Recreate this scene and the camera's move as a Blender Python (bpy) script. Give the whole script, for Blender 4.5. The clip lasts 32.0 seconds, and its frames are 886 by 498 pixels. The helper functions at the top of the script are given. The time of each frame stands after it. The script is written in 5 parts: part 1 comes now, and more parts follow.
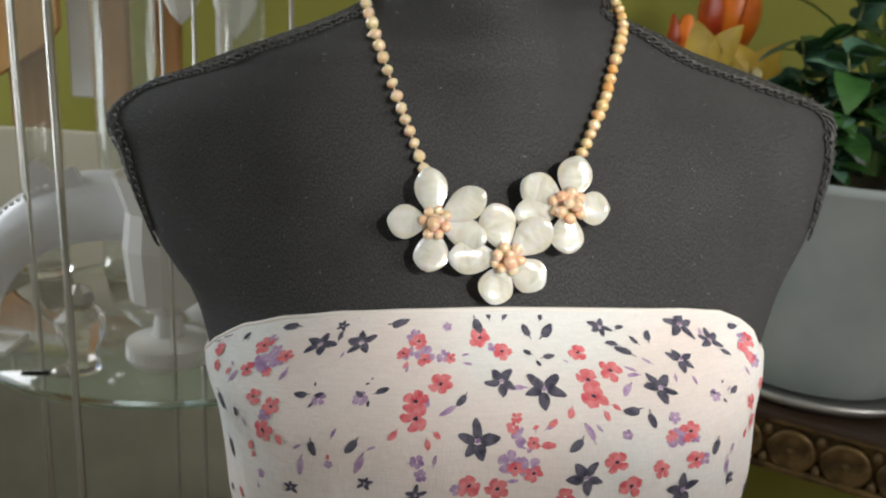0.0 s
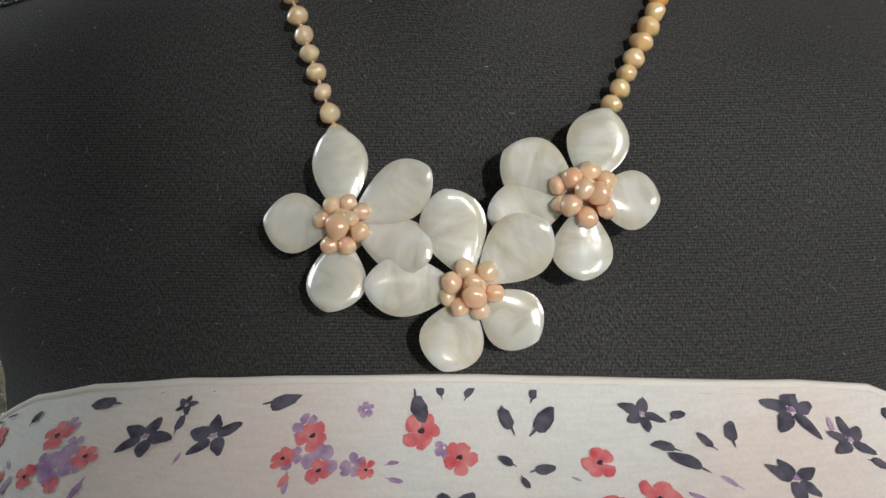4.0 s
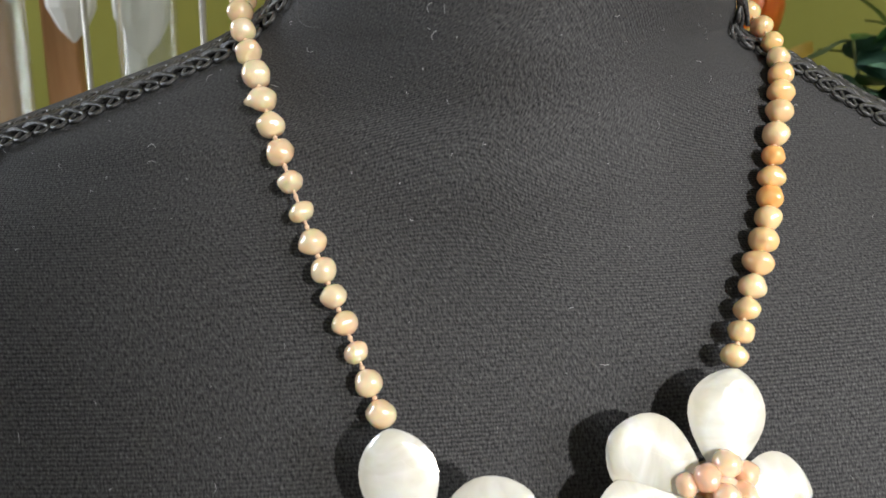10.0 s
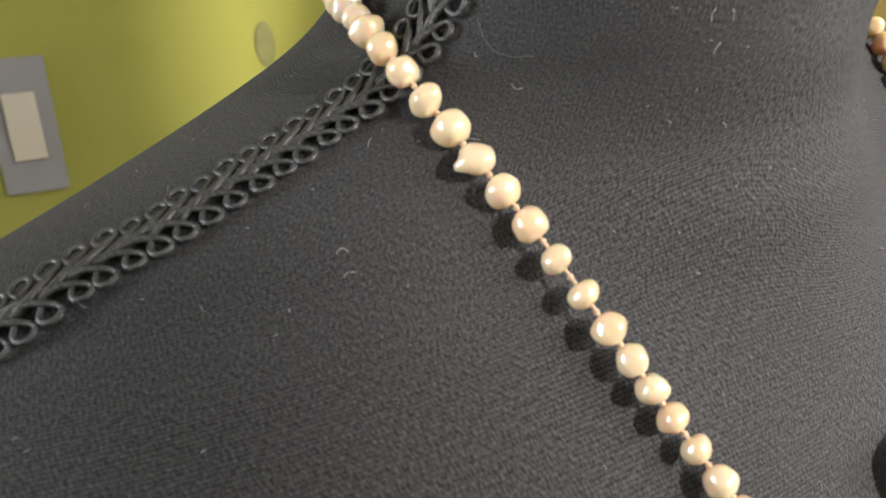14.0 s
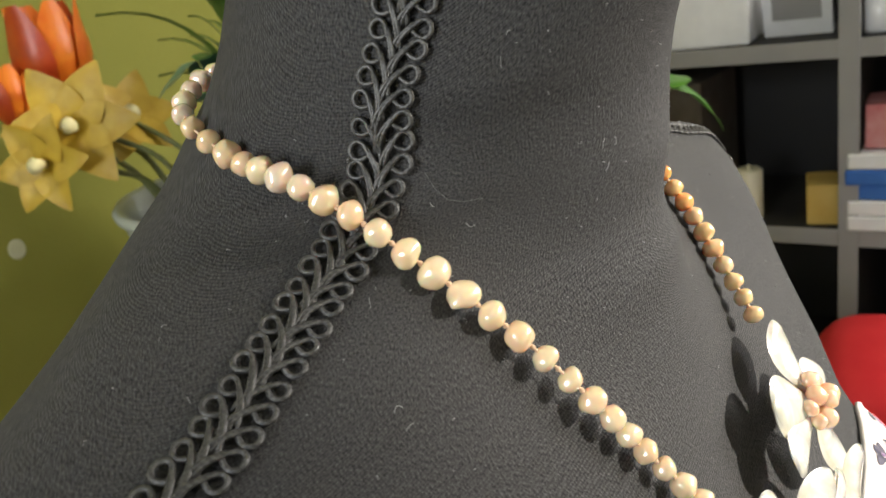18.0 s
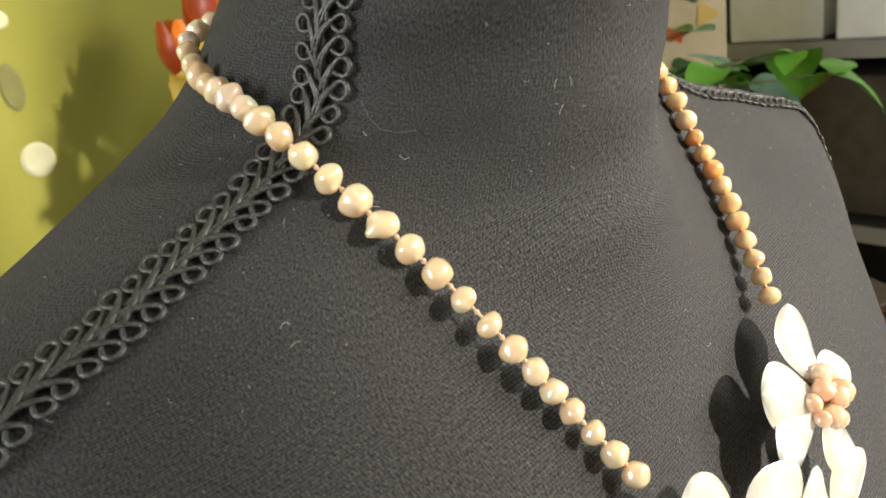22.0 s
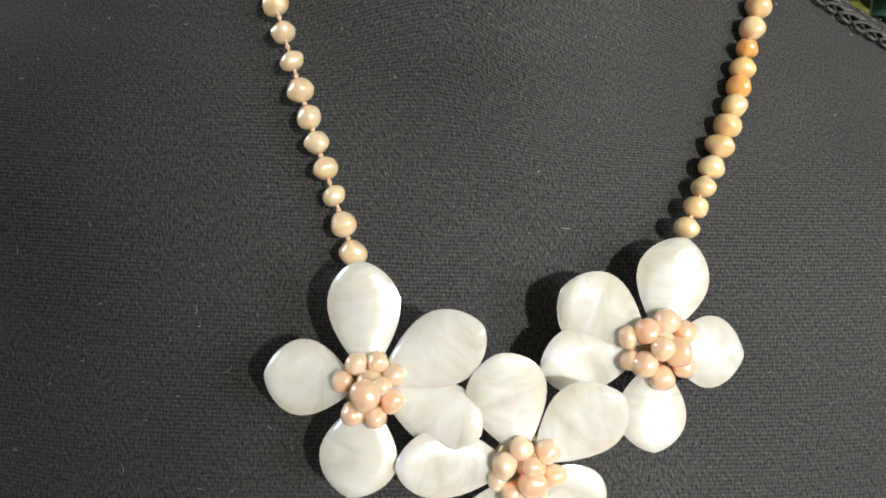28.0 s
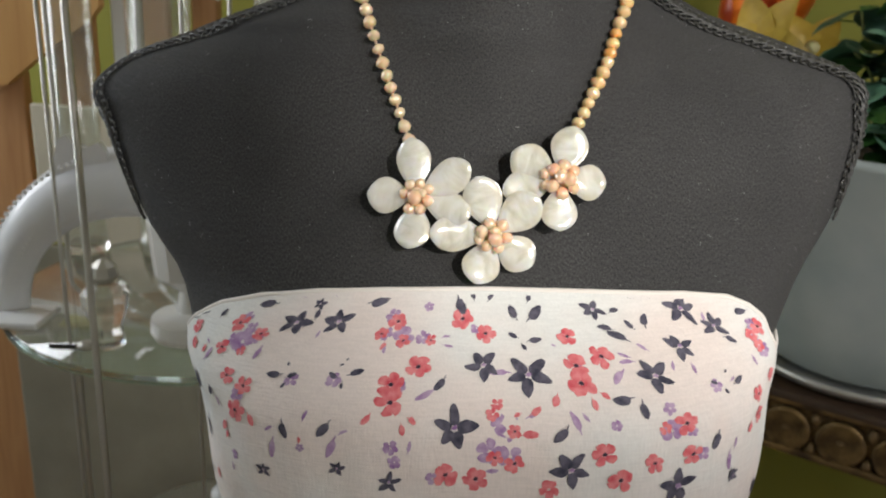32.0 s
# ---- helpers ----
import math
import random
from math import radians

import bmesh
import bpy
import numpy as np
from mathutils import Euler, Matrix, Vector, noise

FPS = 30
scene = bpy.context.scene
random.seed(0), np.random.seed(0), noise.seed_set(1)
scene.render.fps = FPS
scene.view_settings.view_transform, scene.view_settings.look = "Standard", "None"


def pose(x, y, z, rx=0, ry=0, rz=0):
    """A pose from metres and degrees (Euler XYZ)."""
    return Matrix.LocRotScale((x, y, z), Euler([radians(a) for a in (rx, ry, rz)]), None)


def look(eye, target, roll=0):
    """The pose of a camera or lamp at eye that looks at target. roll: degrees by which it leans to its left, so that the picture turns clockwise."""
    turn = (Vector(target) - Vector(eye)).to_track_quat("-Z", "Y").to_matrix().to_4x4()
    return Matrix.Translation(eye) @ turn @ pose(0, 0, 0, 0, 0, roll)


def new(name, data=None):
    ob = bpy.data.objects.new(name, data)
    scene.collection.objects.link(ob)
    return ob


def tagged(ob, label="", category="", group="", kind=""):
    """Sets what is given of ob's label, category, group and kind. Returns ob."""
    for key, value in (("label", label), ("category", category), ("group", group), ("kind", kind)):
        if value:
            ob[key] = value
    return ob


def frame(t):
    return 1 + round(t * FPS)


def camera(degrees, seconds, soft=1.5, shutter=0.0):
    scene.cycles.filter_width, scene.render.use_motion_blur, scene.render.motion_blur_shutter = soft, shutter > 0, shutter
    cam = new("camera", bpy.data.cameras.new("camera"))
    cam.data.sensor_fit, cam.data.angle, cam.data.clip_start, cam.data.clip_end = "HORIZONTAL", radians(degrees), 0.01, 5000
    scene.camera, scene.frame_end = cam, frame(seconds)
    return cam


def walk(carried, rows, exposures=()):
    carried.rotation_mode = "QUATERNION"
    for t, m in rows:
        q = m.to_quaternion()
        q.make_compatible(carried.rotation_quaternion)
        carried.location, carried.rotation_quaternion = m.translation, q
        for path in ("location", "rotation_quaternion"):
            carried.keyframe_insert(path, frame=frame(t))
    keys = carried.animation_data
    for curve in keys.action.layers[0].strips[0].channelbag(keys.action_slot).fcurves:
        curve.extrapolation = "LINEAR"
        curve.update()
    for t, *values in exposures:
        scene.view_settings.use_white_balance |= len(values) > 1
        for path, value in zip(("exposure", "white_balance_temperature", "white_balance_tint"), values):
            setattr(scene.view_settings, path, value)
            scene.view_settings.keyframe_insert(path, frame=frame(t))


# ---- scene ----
cam = camera(57.52, 32.0)


def held(x, y, z, yaw, pitch, roll):
    """The pose of a camera at x, y, z, turned left by yaw from +y, up by pitch, and leaning by roll."""
    return (Matrix.Translation((x, y, z)) @ Matrix.Rotation(radians(yaw), 4, "Z")
            @ Matrix.Rotation(radians(90 + pitch), 4, "X") @ Matrix.Rotation(radians(roll), 4, "Z"))


PATH = [
    (0, 0.0056, -0.3731, 1.3400, 0.78, -16.09, 3.49),
    (0.5, 0.0232, -0.3416, 1.3356, 1.33, -16.60, 3.51),
    (1, 0.0333, -0.3268, 1.3207, 2.84, -15.14, 3.71),
    (1.5, 0.0444, -0.3069, 1.3155, 5.28, -15.88, 3.23),
    (2, 0.0495, -0.2858, 1.3109, 6.29, -16.13, 3.07),
    (2.5, 0.0537, -0.2777, 1.3067, 7.32, -15.02, 2.71),
    (3, 0.0474, -0.2629, 1.3059, 6.84, -14.90, 2.47),
    (3.5, 0.0433, -0.2463, 1.3018, 6.75, -14.31, 2.18),
    (5.5, 0.0271, -0.2263, 1.3138, 4.42, -15.32, 2.55),
    (6, 0.0266, -0.2194, 1.3221, 4.32, -15.48, 2.75),
    (6.5, 0.0233, -0.2170, 1.3242, 3.78, -15.56, 2.87),
    (7, 0.0218, -0.2103, 1.3291, 3.54, -15.29, 3.01),
    (7.5, 0.0211, -0.2022, 1.3337, 3.47, -15.55, 3.11),
    (8, 0.0194, -0.1976, 1.3345, 3.18, -15.15, 3.13),
    (8.5, 0.0151, -0.1950, 1.3377, 3.00, -15.18, 3.05),
    (9, 0.0135, -0.1886, 1.3424, 2.23, -15.92, 2.70),
    (9.5, 0.0081, -0.1873, 1.3466, 0.52, -15.75, 2.47),
    (10, -0.0016, -0.1760, 1.3477, -1.38, -16.20, 1.82),
    (10.5, -0.0128, -0.1676, 1.3492, -4.03, -16.37, 1.06),
    (11, -0.0228, -0.1631, 1.3522, -7.38, -16.92, 0.24),
    (11.5, -0.0382, -0.1585, 1.3520, -10.32, -16.71, -0.27),
    (12, -0.0518, -0.1465, 1.3562, -12.60, -17.07, -0.63),
    (12.5, -0.0494, -0.1360, 1.3550, -13.98, -17.23, -1.17),
    (13, -0.0485, -0.1319, 1.3555, -15.82, -17.60, -1.90),
    (13.5, -0.0672, -0.1261, 1.3529, -20.03, -17.42, -2.70),
    (14, -0.0862, -0.1212, 1.3541, -23.84, -17.42, -4.19),
    (14.5, -0.0884, -0.1242, 1.3572, -27.45, -17.76, -5.59),
    (15, -0.0968, -0.1222, 1.3662, -31.87, -18.16, -6.31),
    (15.5, -0.1048, -0.1146, 1.3670, -36.55, -17.46, -6.98),
    (17.5, -0.1358, -0.0952, 1.3797, -50.40, -19.02, -8.92),
    (18, -0.1358, -0.0935, 1.3833, -52.10, -18.92, -9.49),
    (18.5, -0.1416, -0.0898, 1.3835, -53.24, -18.76, -10.09),
    (19, -0.1449, -0.0888, 1.3823, -53.69, -18.37, -10.35),
    (19.5, -0.1477, -0.0949, 1.3775, -53.07, -18.27, -10.48),
    (20, -0.1457, -0.0996, 1.3742, -51.54, -18.09, -10.27),
    (20.5, -0.1435, -0.1023, 1.3732, -49.43, -17.80, -9.90),
    (21, -0.1301, -0.1099, 1.3712, -46.78, -17.98, -9.30),
    (21.5, -0.1166, -0.1187, 1.3700, -43.52, -18.11, -8.65),
    (22, -0.1104, -0.1236, 1.3693, -39.85, -18.64, -8.01),
    (22.5, -0.0989, -0.1318, 1.3683, -36.42, -18.64, -7.29),
    (23, -0.0916, -0.1365, 1.3659, -32.93, -18.32, -6.29),
    (23.5, -0.0808, -0.1431, 1.3638, -28.31, -18.44, -4.76),
    (24, -0.0635, -0.1500, 1.3615, -23.65, -18.43, -2.57),
    (24.5, -0.0466, -0.1586, 1.3579, -18.60, -17.63, -0.11),
    (26.5, 0.0023, -0.1717, 1.3343, -1.92, -13.25, 6.52),
    (27, 0.0046, -0.1743, 1.3425, -1.18, -19.45, 6.94),
    (27.5, 0.0006, -0.1788, 1.3416, -1.31, -20.42, 6.61),
    (28, 0.0046, -0.1905, 1.3365, -1.54, -20.70, 6.29),
    (28.5, 0.0083, -0.2044, 1.3310, -1.43, -21.20, 6.01),
    (29, 0.0081, -0.2146, 1.3313, -0.71, -21.16, 5.73),
    (29.5, 0.0149, -0.2253, 1.3293, 0.17, -20.60, 5.63),
    (30, 0.0182, -0.2471, 1.3303, 1.42, -20.46, 5.05),
    (30.5, 0.0261, -0.2713, 1.3312, 3.10, -20.15, 4.29),
    (31, 0.0287, -0.2943, 1.3291, 4.30, -19.46, 3.64),
    (31.5, 0.0335, -0.3232, 1.3294, 5.10, -18.68, 3.07),
    (32, 0.0345, -0.3550, 1.3345, 5.15, -17.62, 2.86),
]
EXPOSURES = [(0.0, 0.1, 6350, 9), (1.5, -0.2, 6300, 9), (3.0, -0.5, 6250, 9), (6.0, -0.4, 6250, 10), (7.5, 0.0, 6150, 11), (9.0, 0.3, 6000, 11),
             (12.0, 0.95, 6500, 10), (13.0, 1.05, 5900, 21), (14.0, 1.05, 6350, 13), (15.0, 1.05, 6550, 10), (19.0, 1.05, 6700, 10), (23.0, 1.1, 6900, 9),
             (27.0, 0.65, 6400, 9), (28.5, 0.2, 6200, 9), (29.5, -0.25, 6150, 10), (30.5, -0.35, 6250, 10), (32.0, 0.05, 6400, 10)]
walk(cam, [(row[0], held(*row[1:])) for row in PATH], EXPOSURES)
# near focus of a small lens
cam.data.dof.use_dof, cam.data.dof.focus_distance, cam.data.dof.aperture_fstop = True, 0.182, 34.0

# ---- light ----
SUN_FROM = Vector((0.40, -0.83, 0.38)).normalized()
world = bpy.data.worlds.new("daylight")
scene.world = world
world.use_nodes = True
wn = world.node_tree.nodes
sky = wn.new("ShaderNodeTexSky")
sky.sky_type, sky.sun_disc = "NISHITA", False
sky.sun_elevation, sky.sun_rotation = math.asin(SUN_FROM.z), math.atan2(0.40, -0.83)
world.node_tree.links.new(sky.outputs[0], wn["Background"].inputs[0])
wn["Background"].inputs[1].default_value = 0.15
sun = new("sun", bpy.data.lights.new("sun", "SUN"))
sun.data.energy, sun.data.angle, sun.data.color = 2.5, radians(3.0), (1.0, 0.95, 0.88)
sun.matrix_world = look(SUN_FROM * 6 + Vector((0, 0, 1.3)), (0, 0, 1.3))


def window_light(name, at, target, wide, high, power, color):
    """An area lamp that stands in for the sky's light at an unseen opening."""
    lamp = new(name, bpy.data.lights.new(name, "AREA"))
    lamp.data.shape, lamp.data.size, lamp.data.size_y = "RECTANGLE", wide, high
    lamp.data.energy, lamp.data.color = power, color
    lamp.matrix_world = look(at, target)


window_light("window_light_south", (1.40, -1.38, 1.95), (0.3, 0.0, 1.45), 0.86, 0.86, 20.5, (1.0, 0.975, 0.965))
# added fill from the west, lifts the left shoulder and the display stand
window_light("west_fill_light", (-1.58, 0.36, 1.75), (0.0, 0.36, 1.25), 0.6, 0.8, 11.0, (0.96, 0.98, 1.0))

# ---- materials ----


def material(name, color, rough=0.6, metal=0.0, **inputs):
    m = bpy.data.materials.new(name)
    m.use_nodes = True
    b = m.node_tree.nodes["Principled BSDF"]
    b.inputs["Base Color"].default_value = (*color, 1)
    b.inputs["Roughness"].default_value, b.inputs["Metallic"].default_value = rough, metal
    for key, value in inputs.items():
        b.inputs[key.replace("_", " ")].default_value = value
    return m


def node(m, kind, **values):
    n = m.node_tree.nodes.new(kind)
    for key, value in values.items():
        n.inputs[key.replace("_", " ")].default_value = value
    return n


def link(m, a, b):
    m.node_tree.links.new(a, b)


def shader(m):
    return m.node_tree.nodes["Principled BSDF"]


def mottle(m, colors, scale, detail=6.0, low=0.35, high=0.65, distort=0.0, stretch=None):
    """Base colour that wanders between two colours; returns the noise's factor."""
    co = node(m, "ShaderNodeTexCoord")
    place = co.outputs["Object"]
    if stretch:
        mp = node(m, "ShaderNodeMapping")
        mp.inputs["Scale"].default_value = stretch
        link(m, place, mp.inputs["Vector"])
        place = mp.outputs[0]
    nz = node(m, "ShaderNodeTexNoise", Scale=scale, Detail=detail, Distortion=distort)
    link(m, place, nz.inputs["Vector"])
    ramp = node(m, "ShaderNodeValToRGB")
    ramp.color_ramp.elements[0].position, ramp.color_ramp.elements[1].position = low, high
    ramp.color_ramp.elements[0].color, ramp.color_ramp.elements[1].color = (*colors[0], 1), (*colors[1], 1)
    link(m, nz.outputs["Fac"], ramp.inputs["Fac"])
    link(m, ramp.outputs[0], shader(m).inputs["Base Color"])
    return nz.outputs["Fac"], place


def relief(m, height, strength, distance):
    b = node(m, "ShaderNodeBump", Strength=strength, Distance=distance)
    link(m, height, b.inputs["Height"])
    link(m, b.outputs[0], shader(m).inputs["Normal"])
    return b


def jersey(name, dark, light):
    """Matt black knit: rows of small stitches along the cloth, flecked yarn, painted raking-light flecks and faint
    wear.
    """
    m = material(name, dark, 0.8)
    shader(m).inputs["Specular IOR Level"].default_value = 0.35
    shader(m).inputs["Sheen Weight"].default_value = 0.06
    shader(m).inputs["Sheen Roughness"].default_value = 0.4
    co = node(m, "ShaderNodeTexCoord")
    fleck = node(m, "ShaderNodeTexNoise", Scale=1150.0, Detail=1.5, Roughness=0.6)
    slant_ = node(m, "ShaderNodeMapping")
    slant_.inputs["Scale"].default_value, slant_.inputs["Rotation"].default_value = (2.0, 0.85, 1.0), (0, 0, 0.6)
    link(m, co.outputs["UV"], slant_.inputs["Vector"])
    link(m, slant_.outputs[0], fleck.inputs["Vector"])
    row = node(m, "ShaderNodeTexWave", Scale=390.0, Distortion=2.6, Detail=2.0, Detail_Scale=1.6)
    row.wave_type, row.bands_direction = "BANDS", "Y"
    link(m, co.outputs["UV"], row.inputs["Vector"])
    wale = node(m, "ShaderNodeTexWave", Scale=430.0, Distortion=5.0, Detail=2.0, Detail_Scale=2.0)
    wale.wave_type, wale.bands_direction = "BANDS", "X"
    link(m, co.outputs["UV"], wale.inputs["Vector"])
    cross = node(m, "ShaderNodeMapRange", To_Min=0.45, To_Max=1.0)
    link(m, wale.outputs["Fac"], cross.inputs["Value"])
    stitch = node(m, "ShaderNodeMath")
    stitch.operation = "MULTIPLY"
    link(m, row.outputs["Fac"], stitch.inputs[0])
    link(m, cross.outputs[0], stitch.inputs[1])
    # the knit shows more in some places than in others
    worn = node(m, "ShaderNodeTexNoise", Scale=32.0, Detail=3.0)
    link(m, co.outputs["Object"], worn.inputs["Vector"])
    share = node(m, "ShaderNodeMapRange", From_Min=0.35, From_Max=0.65, To_Min=0.08, To_Max=0.26)
    link(m, worn.outputs["Fac"], share.inputs["Value"])
    yarn = node(m, "ShaderNodeMix")
    link(m, share.outputs[0], yarn.inputs["Factor"])
    link(m, fleck.outputs["Fac"], yarn.inputs[2])
    link(m, stitch.outputs[0], yarn.inputs[3])
    ramp = node(m, "ShaderNodeValToRGB")
    ramp.color_ramp.elements[0].position, ramp.color_ramp.elements[1].position = 0.30, 0.64
    ramp.color_ramp.elements[0].color, ramp.color_ramp.elements[1].color = (*dark, 1), (*light, 1)
    # palest stop paints in the bright flecks raking light gives the stitches
    ramp.color_ramp.elements.new(0.76).color = (0.10, 0.099, 0.097, 1)
    link(m, yarn.outputs[0], ramp.inputs["Fac"])
    wear = node(m, "ShaderNodeTexNoise", Scale=14.0, Detail=6.0)
    link(m, co.outputs["Object"], wear.inputs["Vector"])
    gain = node(m, "ShaderNodeMapRange", From_Min=0.3, From_Max=0.7, To_Min=0.8, To_Max=1.25)
    link(m, wear.outputs["Fac"], gain.inputs["Value"])
    mul = node(m, "ShaderNodeVectorMath")
    mul.operation = "SCALE"
    link(m, ramp.outputs[0], mul.inputs[0])
    link(m, gain.outputs[0], mul.inputs["Scale"])
    link(m, mul.outputs[0], shader(m).inputs["Base Color"])
    relief(m, yarn.outputs[0], 0.65, 0.0006)
    return m


JERSEY = jersey("black_jersey", (0.0085, 0.0086, 0.0092), (0.068, 0.067, 0.066))
CORD = material("black_cord", (0.012, 0.012, 0.013), 0.42)
shader(CORD).inputs["IOR"].default_value = 1.65
f, p = mottle(CORD, ((0.012, 0.012, 0.012), (0.085, 0.084, 0.080)), 1800, 3)
relief(CORD, f, 0.5, 0.0003)
LINT = material("pale_lint", (0.30, 0.30, 0.30), 0.9)
DUST = material("grey_fibre", (0.12, 0.12, 0.12), 0.9)

COTTON = material("cotton_voile", (0.74, 0.69, 0.67), 0.92)
f, p = mottle(COTTON, ((0.87, 0.77, 0.72), (0.82, 0.825, 0.80)), 14, 4, 0.4, 0.62)
weave = node(COTTON, "ShaderNodeTexNoise", Scale=900.0, Detail=2.0)
thread = node(COTTON, "ShaderNodeMapping")
thread.inputs["Scale"].default_value = (1.6, 1.6, 0.22)
link(COTTON, p, thread.inputs["Vector"])
link(COTTON, thread.outputs[0], weave.inputs["Vector"])
crease = node(COTTON, "ShaderNodeTexNoise", Scale=38.0, Detail=4.0, Distortion=0.8)
fold = node(COTTON, "ShaderNodeMapping")
fold.inputs["Scale"].default_value = (1.0, 1.0, 0.8)
link(COTTON, p, fold.inputs["Vector"])
link(COTTON, fold.outputs[0], crease.inputs["Vector"])
weft = node(COTTON, "ShaderNodeTexNoise", Scale=900.0, Detail=2.0)
across = node(COTTON, "ShaderNodeMapping")
across.inputs["Scale"].default_value = (0.16, 0.16, 1.6)
link(COTTON, p, across.inputs["Vector"])
link(COTTON, across.outputs[0], weft.inputs["Vector"])
cloth_threads = node(COTTON, "ShaderNodeMath")
cloth_threads.operation = "ADD"
link(COTTON, weave.outputs["Fac"], cloth_threads.inputs[0])
link(COTTON, weft.outputs["Fac"], cloth_threads.inputs[1])
gauze = node(COTTON, "ShaderNodeMapRange", From_Min=0.75, From_Max=1.25, To_Min=0.94, To_Max=1.03)
link(COTTON, cloth_threads.outputs[0], gauze.inputs["Value"])
tinted = shader(COTTON).inputs["Base Color"].links[0].from_socket
sheer = node(COTTON, "ShaderNodeVectorMath")
sheer.operation = "SCALE"
link(COTTON, tinted, sheer.inputs[0])
link(COTTON, gauze.outputs[0], sheer.inputs["Scale"])
link(COTTON, sheer.outputs[0], shader(COTTON).inputs["Base Color"])
fine = relief(COTTON, cloth_threads.outputs[0], 0.3, 0.0005)
soft = node(COTTON, "ShaderNodeBump", Strength=0.3, Distance=0.004)
link(COTTON, crease.outputs["Fac"], soft.inputs["Height"])
link(COTTON, soft.outputs[0], fine.inputs["Normal"])
COTTON_HEM = material("cotton_hem", (0.80, 0.76, 0.73), 0.92)
f, p = mottle(COTTON_HEM, ((0.84, 0.78, 0.72), (0.86, 0.82, 0.77)), 60, 4)
relief(COTTON_HEM, f, 0.4, 0.001)


def dye(name, a, b, scale=300):
    m = material(name, a, 0.9)
    mottle(m, (a, b), scale, 4, 0.3, 0.62)
    return m


CORAL = dye("coral_dye", (0.68, 0.08, 0.11), (0.80, 0.27, 0.28))
LILAC = dye("lilac_dye", (0.30, 0.15, 0.36), (0.55, 0.40, 0.56))
NAVY = dye("navy_dye", (0.035, 0.035, 0.06), (0.13, 0.12, 0.16))
INK = dye("ink_dye", (0.05, 0.03, 0.05), (0.08, 0.05, 0.07))


def pearl_material(name, a, b, c):
    """Freshwater pearl: colour by piece, satin gloss, a little light within."""
    m = material(name, a, 0.24)
    s = shader(m)
    s.inputs["Subsurface Weight"].default_value, s.inputs["Subsurface Scale"].default_value = 0.50, 1.0
    s.inputs["Subsurface Radius"].default_value = (0.0036, 0.0017, 0.0008)
    s.inputs["Coat Weight"].default_value, s.inputs["Coat Roughness"].default_value, s.inputs["Coat IOR"].default_value = 1.0, 0.05, 1.95
    s.inputs["IOR"].default_value = 1.7
    s.inputs["Metallic"].default_value = 0.05
    info = node(m, "ShaderNodeObjectInfo")
    ramp = node(m, "ShaderNodeValToRGB")
    e = ramp.color_ramp.elements
    e[0].color, e[1].color = (*a, 1), (*c, 1)
    for at, tone_ in ((0.3, b), (0.55, a), (0.8, b)):
        e.new(at).color = (*tone_, 1)
    link(m, info.outputs["Random"], ramp.inputs["Fac"])
    co = node(m, "ShaderNodeTexCoord")
    nz = node(m, "ShaderNodeTexNoise", Scale=420.0, Detail=4.0, Distortion=0.6)
    link(m, co.outputs["Object"], nz.inputs["Vector"])
    mix = node(m, "ShaderNodeMix")
    mix.data_type = "RGBA"
    mix.blend_type = "MULTIPLY"
    mix.inputs["Factor"].default_value = 0.07
    link(m, ramp.outputs[0], mix.inputs[6])
    link(m, nz.outputs["Fac"], mix.inputs[7])
    tone = node(m, "ShaderNodeBrightContrast", Bright=0.02)
    link(m, mix.outputs[2], tone.inputs[0])
    link(m, tone.outputs[0], s.inputs["Base Color"])
    relief(m, nz.outputs["Fac"], 0.12, 0.0004)
    return m


PEARL_ROSE = pearl_material("rose_cream_pearl", (0.92, 0.65, 0.39), (0.95, 0.74, 0.48), (0.86, 0.67, 0.52))
PEARL_GOLD = pearl_material("golden_peach_pearl", (1.0, 0.58, 0.21), (1.0, 0.72, 0.41), (1.0, 0.46, 0.12))
PEARL_PEACH = pearl_material("pink_peach_pearl", (1.0, 0.60, 0.38), (1.0, 0.69, 0.47), (1.0, 0.52, 0.32))
SILK = material("cream_silk_thread", (0.72, 0.50, 0.33), 0.8)

SHELL = material("mother_of_pearl", (0.80, 0.78, 0.70), 0.16)
s = shader(SHELL)
s.inputs["Coat Weight"].default_value, s.inputs["Coat Roughness"].default_value = 0.9, 0.04
s.inputs["Subsurface Weight"].default_value, s.inputs["Subsurface Scale"].default_value = 0.4, 1.0
s.inputs["Subsurface Radius"].default_value = (0.0028, 0.0022, 0.0013)
s.inputs["Coat IOR"].default_value = 2.0
s.inputs["Thin Film Thickness"].default_value, s.inputs["Thin Film IOR"].default_value = 420.0, 1.5
co = node(SHELL, "ShaderNodeTexCoord")
info = node(SHELL, "ShaderNodeObjectInfo")
shift = node(SHELL, "ShaderNodeVectorMath")
shift.operation = "ADD"
link(SHELL, co.outputs["Object"], shift.inputs[0])
link(SHELL, info.outputs["Location"], shift.inputs[1])
mp = node(SHELL, "ShaderNodeMapping")
mp.inputs["Scale"].default_value = (1.0, 0.35, 1.0)
link(SHELL, shift.outputs[0], mp.inputs[0])
nz = node(SHELL, "ShaderNodeTexNoise", Scale=150.0, Detail=3.0, Distortion=1.6)
link(SHELL, mp.outputs[0], nz.inputs["Vector"])
ramp = node(SHELL, "ShaderNodeValToRGB")
e = ramp.color_ramp.elements
e[0].position, e[1].position = 0.33, 0.66
e[0].color, e[1].color = (0.69, 0.67, 0.57, 1), (0.93, 0.92, 0.86, 1)
mid = e.new(0.48)
mid.color = (0.83, 0.81, 0.72, 1)
